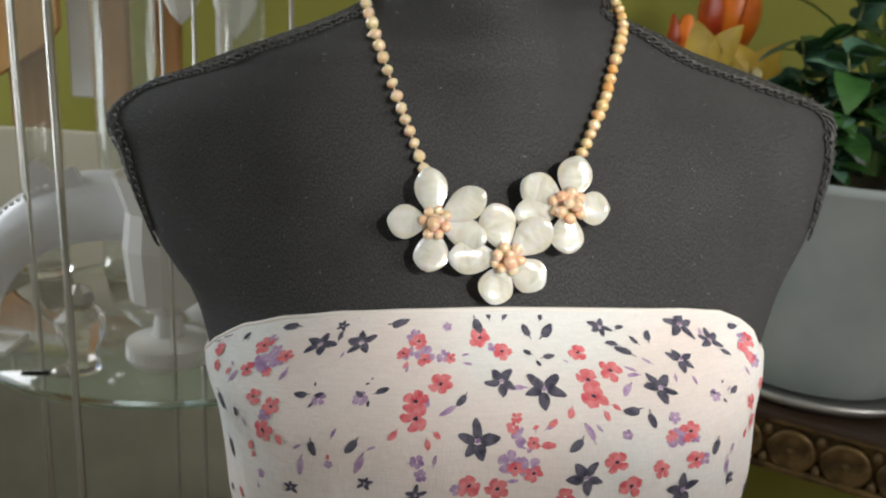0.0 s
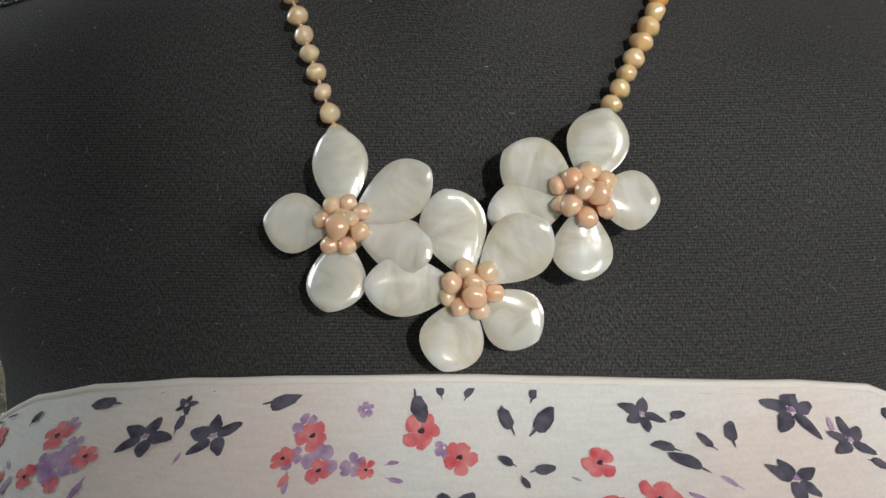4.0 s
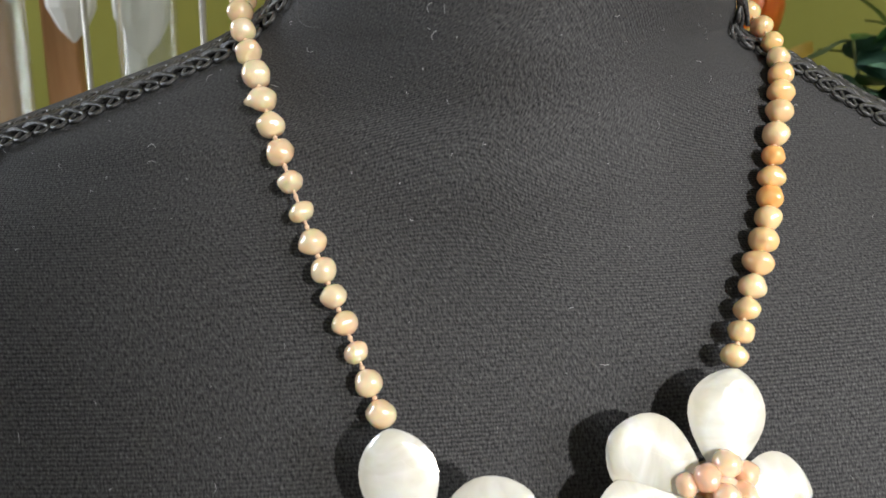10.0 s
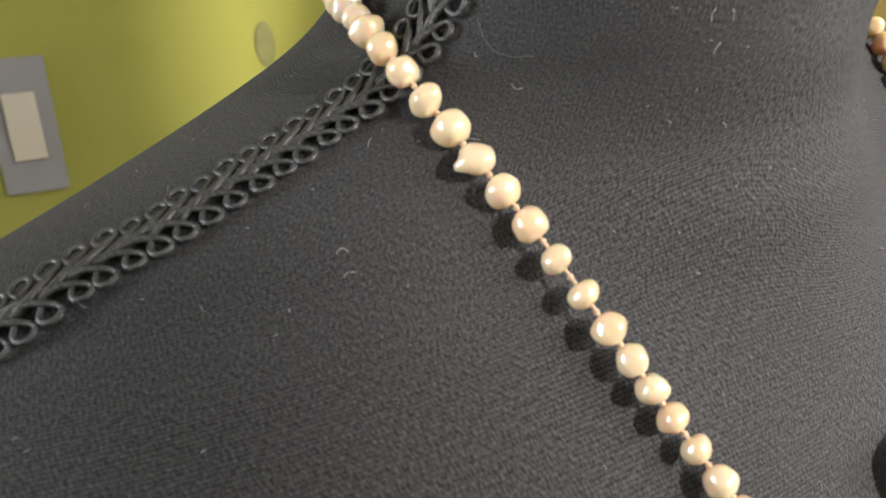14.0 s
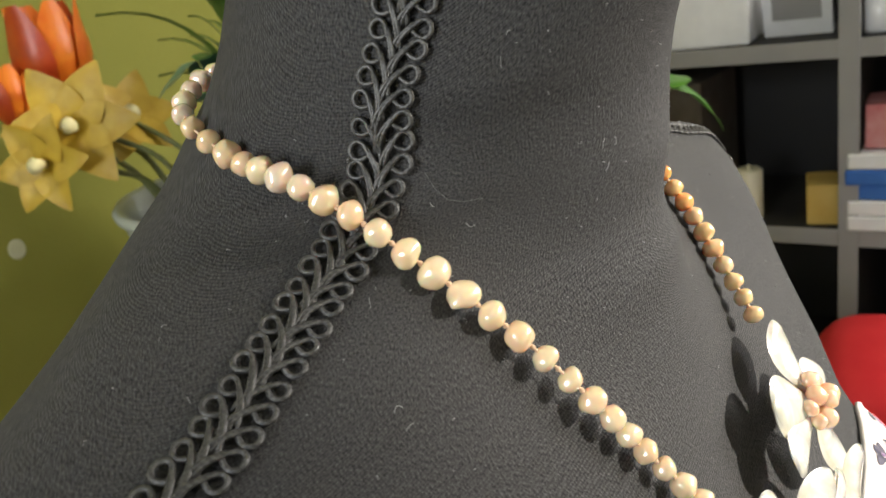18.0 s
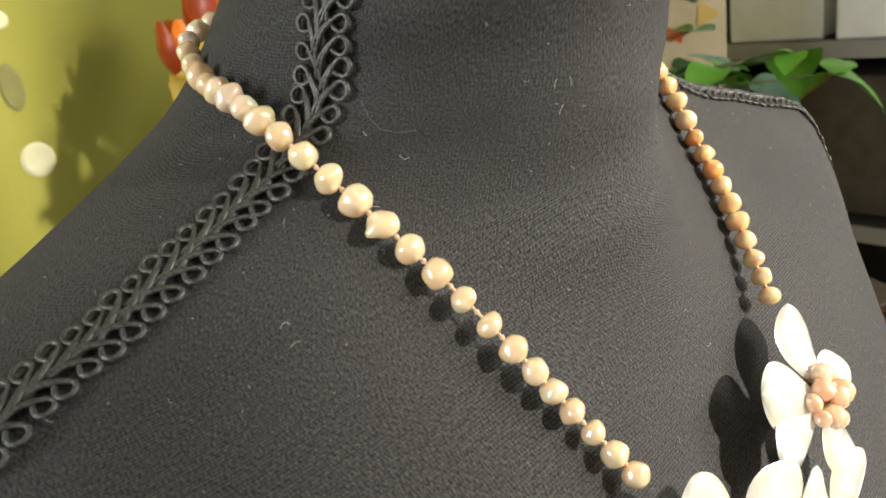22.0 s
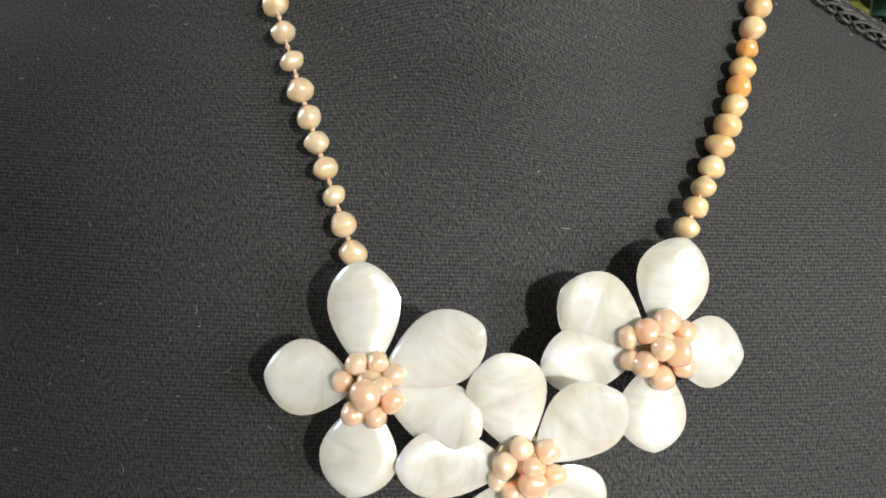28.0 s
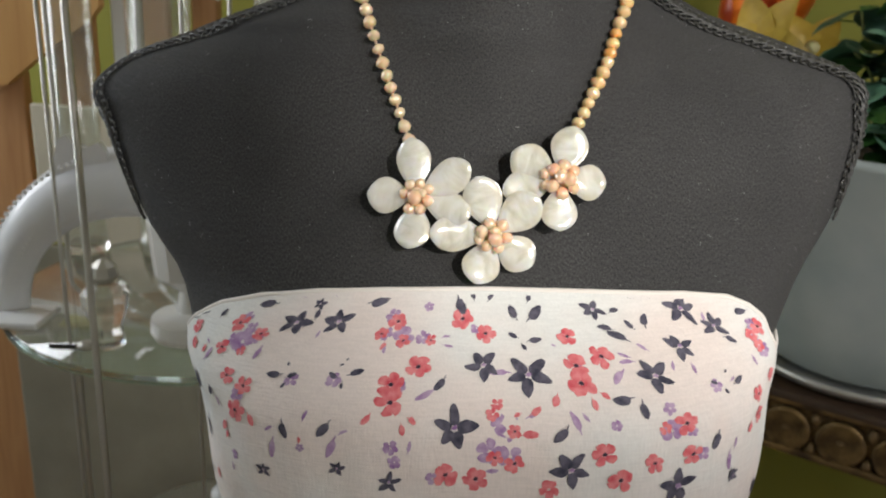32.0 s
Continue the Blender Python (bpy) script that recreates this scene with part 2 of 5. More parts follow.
link(SHELL, nz.outputs["Fac"], ramp.inputs["Fac"])
apart = node(SHELL, "ShaderNodeSeparateXYZ")
link(SHELL, co.outputs["Object"], apart.inputs[0])
wide = node(SHELL, "ShaderNodeMath")
wide.operation = "ABSOLUTE"
link(SHELL, apart.outputs["Y"], wide.inputs[0])
band = node(SHELL, "ShaderNodeMapRange", From_Min=0.0035, From_Max=0.0072, To_Min=0.0, To_Max=0.8)
link(SHELL, wide.outputs[0], band.inputs["Value"])
warm = node(SHELL, "ShaderNodeMix")
warm.data_type = "RGBA"
link(SHELL, band.outputs[0], warm.inputs["Factor"])
link(SHELL, ramp.outputs[0], warm.inputs[6])
warm.inputs[7].default_value = (0.80, 0.71, 0.53, 1)
link(SHELL, warm.outputs[2], s.inputs["Base Color"])
s.inputs["Metallic"].default_value = 0.08
s.inputs["Transmission Weight"].default_value = 0.06
s.inputs["Roughness"].default_value = 0.20
broad = node(SHELL, "ShaderNodeTexNoise", Scale=60.0, Detail=1.0, Distortion=0.6)
link(SHELL, shift.outputs[0], broad.inputs["Vector"])
plane = node(SHELL, "ShaderNodeTexVoronoi", Scale=170.0)
link(SHELL, shift.outputs[0], plane.inputs["Vector"])
tilt = node(SHELL, "ShaderNodeVectorMath")
tilt.operation = "SUBTRACT"
link(SHELL, plane.outputs["Color"], tilt.inputs[0])
tilt.inputs[1].default_value = (0.5, 0.5, 0.5)
offset = node(SHELL, "ShaderNodeVectorMath")
offset.operation = "SUBTRACT"
link(SHELL, shift.outputs[0], offset.inputs[0])
link(SHELL, plane.outputs["Position"], offset.inputs[1])
slope = node(SHELL, "ShaderNodeVectorMath")
slope.operation = "DOT_PRODUCT"
link(SHELL, tilt.outputs[0], slope.inputs[0])
link(SHELL, offset.outputs[0], slope.inputs[1])
wavy = relief(SHELL, broad.outputs["Fac"], 0.30, 0.0030)
chip = node(SHELL, "ShaderNodeBump", Strength=0.5, Distance=0.20)
link(SHELL, slope.outputs["Value"], chip.inputs["Height"])
link(SHELL, chip.outputs[0], wavy.inputs["Normal"])
WIRE = material("gilt_wire", (0.75, 0.58, 0.34), 0.35, 0.9)


def plaster(name, a, b, scale=3.0):
    m = material(name, a, 0.85)
    f, p = mottle(m, (a, b), scale, 8, 0.3, 0.7)
    fine = node(m, "ShaderNodeTexNoise", Scale=160.0, Detail=4.0)
    link(m, p, fine.inputs["Vector"])
    relief(m, fine.outputs["Fac"], 0.25, 0.002)
    return m


LIME = plaster("lime_paint", (0.305, 0.305, 0.05), (0.36, 0.355, 0.072))
WHITE_WALL = plaster("white_paint", (0.72, 0.71, 0.68), (0.78, 0.77, 0.74))
CEILING = plaster("ceiling_paint", (0.76, 0.76, 0.74), (0.80, 0.80, 0.78))


def wood(name, a, b, scale=12.0, rough=0.5, stretch=(6, 6, 0.6)):
    m = material(name, a, rough)
    f, p = mottle(m, (a, b), scale, 6, 0.3, 0.7, 1.2, stretch)
    relief(m, f, 0.3, 0.002)
    return m


FLOOR_WOOD = wood("oak_floor", (0.20, 0.12, 0.065), (0.30, 0.19, 0.11), 10, 0.45, (0.6, 6, 6))
TAN_WOOD = wood("tan_wood", (0.42, 0.20, 0.075), (0.55, 0.30, 0.13), 9)
AMBER_WOOD = wood("amber_wood", (0.50, 0.25, 0.07), (0.66, 0.38, 0.13), 7)
BEIGE = plaster("beige_board", (0.58, 0.53, 0.40), (0.68, 0.63, 0.50), 9)
DARK_WOOD = wood("dark_wood", (0.035, 0.02, 0.012), (0.07, 0.042, 0.026), 14, 0.4, (0.6, 6, 6))
PALE_PAINT = plaster("pale_paint", (0.70, 0.70, 0.66), (0.76, 0.76, 0.73), 8)
GILT = material("antique_gilt", (0.24, 0.15, 0.055), 0.45, 0.55)
f, p = mottle(GILT, ((0.06, 0.036, 0.017), (0.25, 0.16, 0.06)), 45, 6, 0.3, 0.7)
relief(GILT, f, 0.8, 0.006)
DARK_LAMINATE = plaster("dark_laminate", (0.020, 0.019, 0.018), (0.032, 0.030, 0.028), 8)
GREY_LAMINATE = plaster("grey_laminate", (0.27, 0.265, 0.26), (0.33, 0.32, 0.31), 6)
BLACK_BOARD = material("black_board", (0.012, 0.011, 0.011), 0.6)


def thin_glass(name, tint, rough, gain, haze):
    """Clear blown glass with a painted milky haze: light passes straight through, gloss grows towards the rim."""
    m = material(name, tint, rough)
    tree = m.node_tree
    tree.nodes.remove(shader(m))
    clear, gloss = node(m, "ShaderNodeBsdfTransparent", Color=(*tint, 1)), node(m, "ShaderNodeBsdfGlossy", Color=(1, 1, 1, 1), Roughness=rough)
    rim_, mix = node(m, "ShaderNodeLayerWeight", Blend=0.5), node(m, "ShaderNodeMixShader")
    steep = node(m, "ShaderNodeMath")
    steep.operation = "POWER"
    steep.inputs[1].default_value = 3.0
    link(m, rim_.outputs["Facing"], steep.inputs[0])
    boost = node(m, "ShaderNodeMath")
    boost.operation = "MULTIPLY_ADD"
    boost.inputs[1].default_value, boost.inputs[2].default_value = gain, 0.05
    link(m, steep.outputs[0], boost.inputs[0])
    link(m, boost.outputs[0], mix.inputs[0])
    # pale diffuse share that paints the whitish haze over the glass
    film_, veil = node(m, "ShaderNodeBsdfDiffuse", Color=(0.85, 0.86, 0.82, 1)), node(m, "ShaderNodeMixShader", Fac=haze)
    link(m, clear.outputs[0], veil.inputs[1])
    link(m, film_.outputs[0], veil.inputs[2])
    link(m, veil.outputs[0], mix.inputs[1])
    link(m, gloss.outputs[0], mix.inputs[2])
    link(m, mix.outputs[0], tree.nodes["Material Output"].inputs["Surface"])
    return m


GLASS = thin_glass("clear_glass", (0.95, 0.96, 0.94), 0.05, 0.75, 0.045)
CUT_GLASS = material("cut_glass", (0.96, 0.95, 0.91), 0.16, 0.0, Transmission_Weight=1.0, IOR=1.32)
CLOUDY_GLASS = material("cloudy_crystal", (0.95, 0.94, 0.90), 0.22, 0.0, Transmission_Weight=0.18, IOR=1.35)
GREEN_GLASS = material("green_edged_glass", (0.72, 0.90, 0.82), 0.03, 0.0, Transmission_Weight=1.0, IOR=1.5)
CHROME = material("brushed_chrome", (0.50, 0.48, 0.43), 0.36, 0.9)
PEWTER = material("pale_pewter", (0.66, 0.65, 0.62), 0.32, 0.7)
mottle(PEWTER, ((0.58, 0.57, 0.55), (0.72, 0.71, 0.68)), 30, 5)
ACRYLIC = material("white_acrylic", (0.88, 0.88, 0.88), 0.25)
mottle(ACRYLIC, ((0.76, 0.76, 0.77), (0.83, 0.83, 0.83)), 20, 4)
GLAZE = material("grey_green_glaze", (0.42, 0.47, 0.46), 0.28)
f, p = mottle(GLAZE, ((0.36, 0.41, 0.41), (0.50, 0.54, 0.52)), 9, 6, 0.3, 0.7)
relief(GLAZE, f, 0.2, 0.003)
SOIL = material("potting_soil", (0.02, 0.013, 0.009), 0.95)
f, p = mottle(SOIL, ((0.012, 0.008, 0.006), (0.05, 0.03, 0.02)), 120, 6)
relief(SOIL, f, 0.9, 0.01)
STEM = wood("green_stem", (0.09, 0.12, 0.03), (0.16, 0.16, 0.06), 60)


def leaf_material(name, a, b, rough):
    m = material(name, a, rough)
    s = shader(m)
    s.inputs["Subsurface Weight"].default_value, s.inputs["Subsurface Scale"].default_value = 0.12, 1.0
    s.inputs["Subsurface Radius"].default_value = (0.004, 0.006, 0.002)
    f, p = mottle(m, (a, b), 40, 4, 0.3, 0.7)
    relief(m, f, 0.3, 0.002)
    return m


LEAF = leaf_material("glossy_leaf", (0.02, 0.075, 0.016), (0.05, 0.13, 0.034), 0.34)
LEAF_PALE = leaf_material("blue_green_leaf", (0.055, 0.14, 0.09), (0.13, 0.24, 0.17), 0.30)
LEAF_BRIGHT = leaf_material("fresh_green_leaf", (0.05, 0.22, 0.015), (0.12, 0.32, 0.03), 0.3)
STRAP = leaf_material("strap_leaf", (0.06, 0.13, 0.02), (0.16, 0.22, 0.05), 0.4)
PETAL_ORANGE = leaf_material("orange_petal", (0.72, 0.13, 0.01), (0.80, 0.24, 0.02), 0.35)
PETAL_RED = leaf_material("deep_orange_petal", (0.42, 0.04, 0.01), (0.55, 0.09, 0.01), 0.35)
PETAL_YELLOW = leaf_material("yellow_petal", (0.44, 0.28, 0.015), (0.58, 0.40, 0.045), 0.5)
STAMEN = leaf_material("stamen", (0.55, 0.50, 0.25), (0.65, 0.6, 0.35), 0.6)
PAPER = plaster("white_paper", (0.74, 0.74, 0.74), (0.80, 0.80, 0.80), 20)
CREAM = plaster("cream_board", (0.48, 0.40, 0.25), (0.60, 0.52, 0.36), 12)
BLUE = plaster("blue_card", (0.03, 0.12, 0.42), (0.05, 0.17, 0.50), 15)
RED_CLOTH = plaster("red_cloth", (0.62, 0.012, 0.018), (0.72, 0.03, 0.03), 12)
PINK = plaster("pink_card", (0.50, 0.14, 0.14), (0.60, 0.30, 0.28), 25)
OCHRE = plaster("ochre_card", (0.55, 0.36, 0.08), (0.62, 0.45, 0.14), 20)
OLIVE_CLOTH = plaster("olive_cloth", (0.24, 0.22, 0.16), (0.31, 0.285, 0.21), 14)
TAUPE = plaster("taupe_cloth", (0.085, 0.068, 0.052), (0.12, 0.10, 0.082), 30)
CANDLE_WAX = material("cream_wax", (0.82, 0.76, 0.58), 0.45)
NAVY_CARD = plaster("navy_card", (0.04, 0.06, 0.12), (0.07, 0.09, 0.16), 20)
BLUE_GLASS = material("pale_blue_bottle", (0.45, 0.62, 0.72), 0.15)

# ---- mesh helpers ----


def thing(name, label, category, group="", kind="", at=None):
    ob = tagged(new(name), label, category, group, kind)
    if at is not None:
        ob.matrix_world = at
    return ob


def mesh_of(name, verts, faces, mat, smooth=True):
    me = bpy.data.meshes.new(name)
    me.from_pydata([tuple(v) for v in verts], [], faces)
    if smooth:
        me.polygons.foreach_set("use_smooth", [True] * len(me.polygons))
    me.materials.append(mat)
    return me


def bm_mesh(name, bm, mat, smooth=False):
    me = bpy.data.meshes.new(name)
    bm.to_mesh(me)
    bm.free()
    if smooth:
        me.polygons.foreach_set("use_smooth", [True] * len(me.polygons))
    me.materials.append(mat)
    return me


def part(name, me, parent=None, m=None, label=""):
    ob = tagged(new(name, me), label)
    ob.parent = parent
    if m is not None:
        ob.matrix_local = m
    return ob


def block(name, size, mat, bevel=0.004):
    """A box with softened edges, standing on z = 0."""
    bm = bmesh.new()
    bmesh.ops.create_cube(bm, size=1.0)
    for v in bm.verts:
        v.co = Vector((v.co.x * size[0], v.co.y * size[1], (v.co.z + 0.5) * size[2]))
    if bevel:
        bmesh.ops.bevel(bm, geom=bm.edges[:], offset=bevel, segments=2, affect="EDGES", profile=0.5)
    return bm_mesh(name, bm, mat)


def lathe(name, profile, mat, n=48, closed=True):
    """A turned shape from rows of radius and height."""
    vs, fs = [], []
    for i, (r, z) in enumerate(profile):
        for k in range(n):
            a = 2 * math.pi * k / n
            vs.append((r * math.cos(a), r * math.sin(a), z))
            if i:
                fs.append(((i - 1) * n + k, (i - 1) * n + (k + 1) % n, i * n + (k + 1) % n, i * n + k))
    if closed:
        fs.append(tuple(range(n - 1, -1, -1)))
        fs.append(tuple((len(profile) - 1) * n + k for k in range(n)))
    return mesh_of(name, vs, fs, mat)


def tube(points, radius, sides=6, taper=None):
    """Vertices and faces of a round cord along points."""
    vs, fs = [], []
    pts = [Vector(p) for p in points]
    up = Vector((0.31, 0.2, 0.93))
    for i, p in enumerate(pts):
        d = (pts[min(i + 1, len(pts) - 1)] - pts[max(i - 1, 0)]).normalized()
        side = d.cross(up).normalized()
        top = side.cross(d)
        r = radius * (taper(i / (len(pts) - 1)) if taper else 1)
        for k in range(sides):
            a = 2 * math.pi * k / sides
            vs.append(p + r * (math.cos(a) * side + math.sin(a) * top))
            if i:
                fs.append(((i - 1) * sides + k, (i - 1) * sides + (k + 1) % sides, i * sides + (k + 1) % sides, i * sides + k))
    fs.append(tuple(range(sides - 1, -1, -1)))
    fs.append(tuple((len(pts) - 1) * sides + k for k in range(sides)))
    return vs, fs


def spline(points, per):
    """A smooth curve through points, with per steps for each span."""
    pts = [Vector(p) for p in points]
    out = []
    for i in range(len(pts) - 1):
        p1, p2 = pts[i], pts[i + 1]
        p0, p3 = pts[i - 1] if i else 2 * p1 - p2, pts[i + 2] if i + 2 < len(pts) else 2 * p2 - p1
        for k in range(per):
            t = k / per
            out.append(0.5 * ((2 * p1) + (p2 - p0) * t + (2 * p0 - 5 * p1 + 4 * p2 - p3) * t * t
                              + (3 * p1 - p0 - 3 * p2 + p3) * t**3))
    out.append(pts[-1])
    return out


# ---- the room ----
def slab(name, lo, hi, mat, label, category):
    size = [b - a for a, b in zip(lo, hi)]
    ob = new(name, block(name, size, mat, 0.0))
    ob.location = ((lo[0] + hi[0]) / 2, (lo[1] + hi[1]) / 2, lo[2])
    return tagged(ob, label, category, "", "structure")


def joined(name, boxes, mat, label, category):
    """One wall of several upright pieces round its openings."""
    bm = bmesh.new()
    for lo, hi in boxes:
        r = bmesh.ops.create_cube(bm, size=1.0)
        for v in r["verts"]:
            v.co = Vector([(a + b) / 2 + c * (b - a) for a, b, c in zip(lo, hi, v.co)])
    return tagged(new(name, bm_mesh(name, bm, mat)), label, category, "", "structure")


slab("floor", (-1.7, -1.5, -0.1), (2.1, 1.1, 0.0), FLOOR_WOOD, "oak floorboards under the display", "floor")
slab("ceiling", (-1.7, -1.5, 3.15), (2.1, 1.1, 3.25), CEILING, "white painted ceiling", "ceiling")
slab("wall_north", (-1.6, 0.97, 0.0), (2.0, 1.1, 3.15), LIME, "lime green painted plaster wall", "wall")
# unseen wall; its opening is made up to hold the west fill lamp
joined("wall_west", [((-1.7, -1.5, 0), (-1.6, -0.5, 3.15)), ((-1.7, 0.7, 0), (-1.6, 1.1, 3.15)),
                     ((-1.7, -0.5, 0), (-1.6, 0.7, 0.8)), ((-1.7, -0.5, 2.4), (-1.6, 0.7, 3.15))],
       WHITE_WALL, "white wall with a window opening", "wall")
# unseen openings added to shape the sun: a small one for the necklace, a wide one part blocked
joined("wall_south", [((-1.6, -1.5, 0), (0.625, -1.4, 3.15)), ((0.625, -1.5, 0), (0.92, -1.4, 1.80)), ((0.625, -1.5, 2.06), (0.92, -1.4, 3.15)),
                      ((0.92, -1.5, 0), (0.95, -1.4, 3.15)), ((0.95, -1.5, 0), (1.85, -1.4, 1.5)), ((0.95, -1.5, 2.65), (1.85, -1.4, 3.15)),
                      ((1.85, -1.5, 0), (2.0, -1.4, 3.15))], WHITE_WALL, "white wall with a small and a wide window opening", "wall")
# added sheets out of view; their gap leaves the sun patch on the lime wall
for k, (x0, x1, z0, z1) in enumerate(((0.951, 1.233, 1.501, 2.649), (1.385, 1.849, 1.501, 2.649), (1.2335, 1.3845, 1.501, 2.093))):
    slab("window_blind_%d" % (k + 1), (x0, -1.46, z0), (x1, -1.456, z1), PAPER, "white blind drawn over part of the wide window", "blind")
slab("wall_east", (2.0, -1.5, 0), (2.1, 1.1, 3.15), WHITE_WALL, "white painted plaster wall", "wall")
# added see-through sheet that weakens the sun passing the gap
SHEER = bpy.data.materials.new("sheer_blind")
SHEER.use_nodes = True
SHEER.node_tree.nodes.remove(shader(SHEER))
link(SHEER, node(SHEER, "ShaderNodeBsdfTransparent", Color=(0.85, 0.84, 0.81, 1)).outputs[0], SHEER.node_tree.nodes["Material Output"].inputs["Surface"])
slab("window_blind_4", (1.2335, -1.459, 2.0935), (1.3845, -1.457, 2.649), SHEER, "thin sheer blind over part of the wide window", "blind")

MARK_PALE = plaster("pale_lime_patch", (0.66, 0.66, 0.42), (0.72, 0.72, 0.52), 40)
MARK_GREEN = plaster("faded_olive", (0.20, 0.20, 0.07), (0.26, 0.25, 0.09), 30)
for x, z, w, h, mat, what in ((0.162, 1.309, 0.014, 0.030, MARK_GREEN, "olive stain on the lime wall"), (0.168, 1.218, 0.021, 0.022, MARK_PALE, "pale patch on the lime wall"),
                              (0.168, 1.388, 0.013, 0.011, MARK_PALE, "pale patch on the lime wall"), (0.337, 1.128, 0.012, 0.014, MARK_PALE, "pale patch on the lime wall")):
    ring = [(w * math.cos(k * 0.3927), 0, h * math.sin(k * 0.3927)) for k in range(16)]
    mark = tagged(new("wall_mark", mesh_of("wall_mark", ring + [(x_ * 0.8, -0.002, z_ * 0.8) for x_, _, z_ in ring],
                                           [tuple(range(16, 32))] + [(k, (k + 1) % 16, (k + 1) % 16 + 16, k + 16) for k in range(16)], mat, False)), what, "wall mark", "wall marks")
    mark.location = (x, 0.9695, z)

switch = thing("wall_switch", "pale rocker switch in a grey frame on the lime wall", "switch", at=Matrix.Translation((-0.138, 0.966, 1.160)))
part("plate", block("plate", (0.070, 0.008, 0.16), GREY_LAMINATE, 0.002), switch)
part("rocker", block("rocker", (0.036, 0.007, 0.08), BEIGE, 0.002), switch, pose(0, -0.0065, 0.04, 3, 0, 0))

# ---- dress form ----
FORM = (Matrix.Translation((0.008, 0, 1.3)) @ Matrix.Rotation(radians(5.4), 4, "Z")
        @ Matrix.Rotation(radians(-3.3), 4, "Y") @ Matrix.Translation((-0.008, 0, -1.3)))
FORM_BACK = FORM.inverted()
# height, centre y and x, half width, depth to the front and to the back, squareness in front and behind, fullness of the throat
SECTIONS = [
    (0.8000, 0.0100, 0.0130, 0.1300, 0.0850, 0.0900, 2.30, 2.30, 0.0000),
    (0.9000, 0.0100, 0.0130, 0.1200, 0.0850, 0.0850, 2.30, 2.30, 0.0000),
    (1.0000, 0.0100, 0.0130, 0.1060, 0.0850, 0.0750, 2.50, 2.50, 0.0000),
    (1.0800, 0.0100, 0.0139, 0.1099, 0.0980, 0.0750, 2.80, 2.80, 0.0000),
    (1.1400, 0.0100, 0.0154, 0.1183, 0.1130, 0.0750, 3.10, 3.10, 0.0000),
    (1.1800, 0.0100, 0.0151, 0.1187, 0.1130, 0.0750, 3.30, 3.30, 0.0000),
    (1.1970, 0.0144, 0.0146, 0.1247, 0.1110, 0.0732, 3.26, 3.39, 0.0000),
    (1.2220, 0.0166, 0.0182, 0.1391, 0.0874, 0.0718, 3.07, 3.19, 0.0000),
    (1.2400, 0.0154, 0.0179, 0.1519, 0.0766, 0.0705, 2.92, 3.00, -0.0030),
    (1.2620, 0.0149, 0.0178, 0.1624, 0.0637, 0.0691, 2.77, 2.80, -0.0037),
]
SECTIONS += [
    (1.2820, 0.0129, 0.0169, 0.1681, 0.0528, 0.0668, 2.61, 2.60, 0.0000),
    (1.2980, 0.0102, 0.0136, 0.1677, 0.0412, 0.0626, 2.30, 2.29, 0.0061),
    (1.3100, 0.0192, 0.0087, 0.1483, 0.0440, 0.0557, 2.05, 2.11, 0.0100),
    (1.3190, 0.0283, 0.0079, 0.1261, 0.0497, 0.0503, 1.94, 1.98, 0.0135),
    (1.3250, 0.0292, 0.0078, 0.1097, 0.0481, 0.0489, 2.07, 2.01, 0.0143),
    (1.3320, 0.0309, 0.0117, 0.0926, 0.0460, 0.0476, 2.13, 2.05, 0.0177),
    (1.3420, 0.0353, 0.0143, 0.0668, 0.0539, 0.0459, 2.06, 2.08, 0.0164),
    (1.3490, 0.0328, 0.0188, 0.0572, 0.0607, 0.0484, 2.04, 2.08, 0.0069),
    (1.3565, 0.0263, 0.0193, 0.0497, 0.0611, 0.0523, 2.03, 2.07, 0.0003),
    (1.3660, 0.0165, 0.0183, 0.0451, 0.0568, 0.0540, 2.05, 2.02, -0.0033),
    (1.3780, 0.0093, 0.0174, 0.0389, 0.0520, 0.0546, 2.07, 2.01, -0.0008),
    (1.4100, -0.0015, 0.0182, 0.0348, 0.0462, 0.0511, 2.05, 2.00, -0.0009),
    (1.4500, -0.0120, 0.0191, 0.0330, 0.0409, 0.0491, 2.03, 2.00, -0.0009),
]
TABLE = np.array(SECTIONS)


def section(z):
    i = int(np.clip(np.searchsorted(TABLE[:, 0], z) - 1, 1, len(TABLE) - 3))
    p0, p1, p2, p3 = TABLE[i - 1:i + 3]
    h = p2[0] - p1[0]
    t = (z - p1[0]) / h
    m1, m2 = (p2 - p0) / (p2[0] - p0[0]) * h, (p3 - p1) / (p3[0] - p1[0]) * h
    return (2 * t**3 - 3 * t * t + 1) * p1 + (t**3 - 2 * t * t + t) * m1 + (3 * t * t - 2 * t**3) * p2 + (t**3 - t * t) * m2


def throat(x):
    """How much of the throat's fullness shows at x."""
    return math.cos(math.pi / 2 * min(1.0, abs(x - 0.018) / 0.050)) ** 2


def skin(z, a, grow=0.0):
    """A point of the form's skin; a in radians, -pi/2 to the front."""
    _, yc, xc, w, f, b, nf, nb, full = section(z)
    c, s = math.cos(a), math.sin(a)
    n = nf if s < 0 else nb
    x = abs(c) ** (2 / n) * (w + grow) * (1 if c >= 0 else -1)
    y = abs(s) ** (2 / n) * ((f if s < 0 else b) + grow) * (1 if s >= 0 else -1)
    if s < 0:
        y -= full * throat(xc + x)
    return Vector((xc + x, yc + y, z))


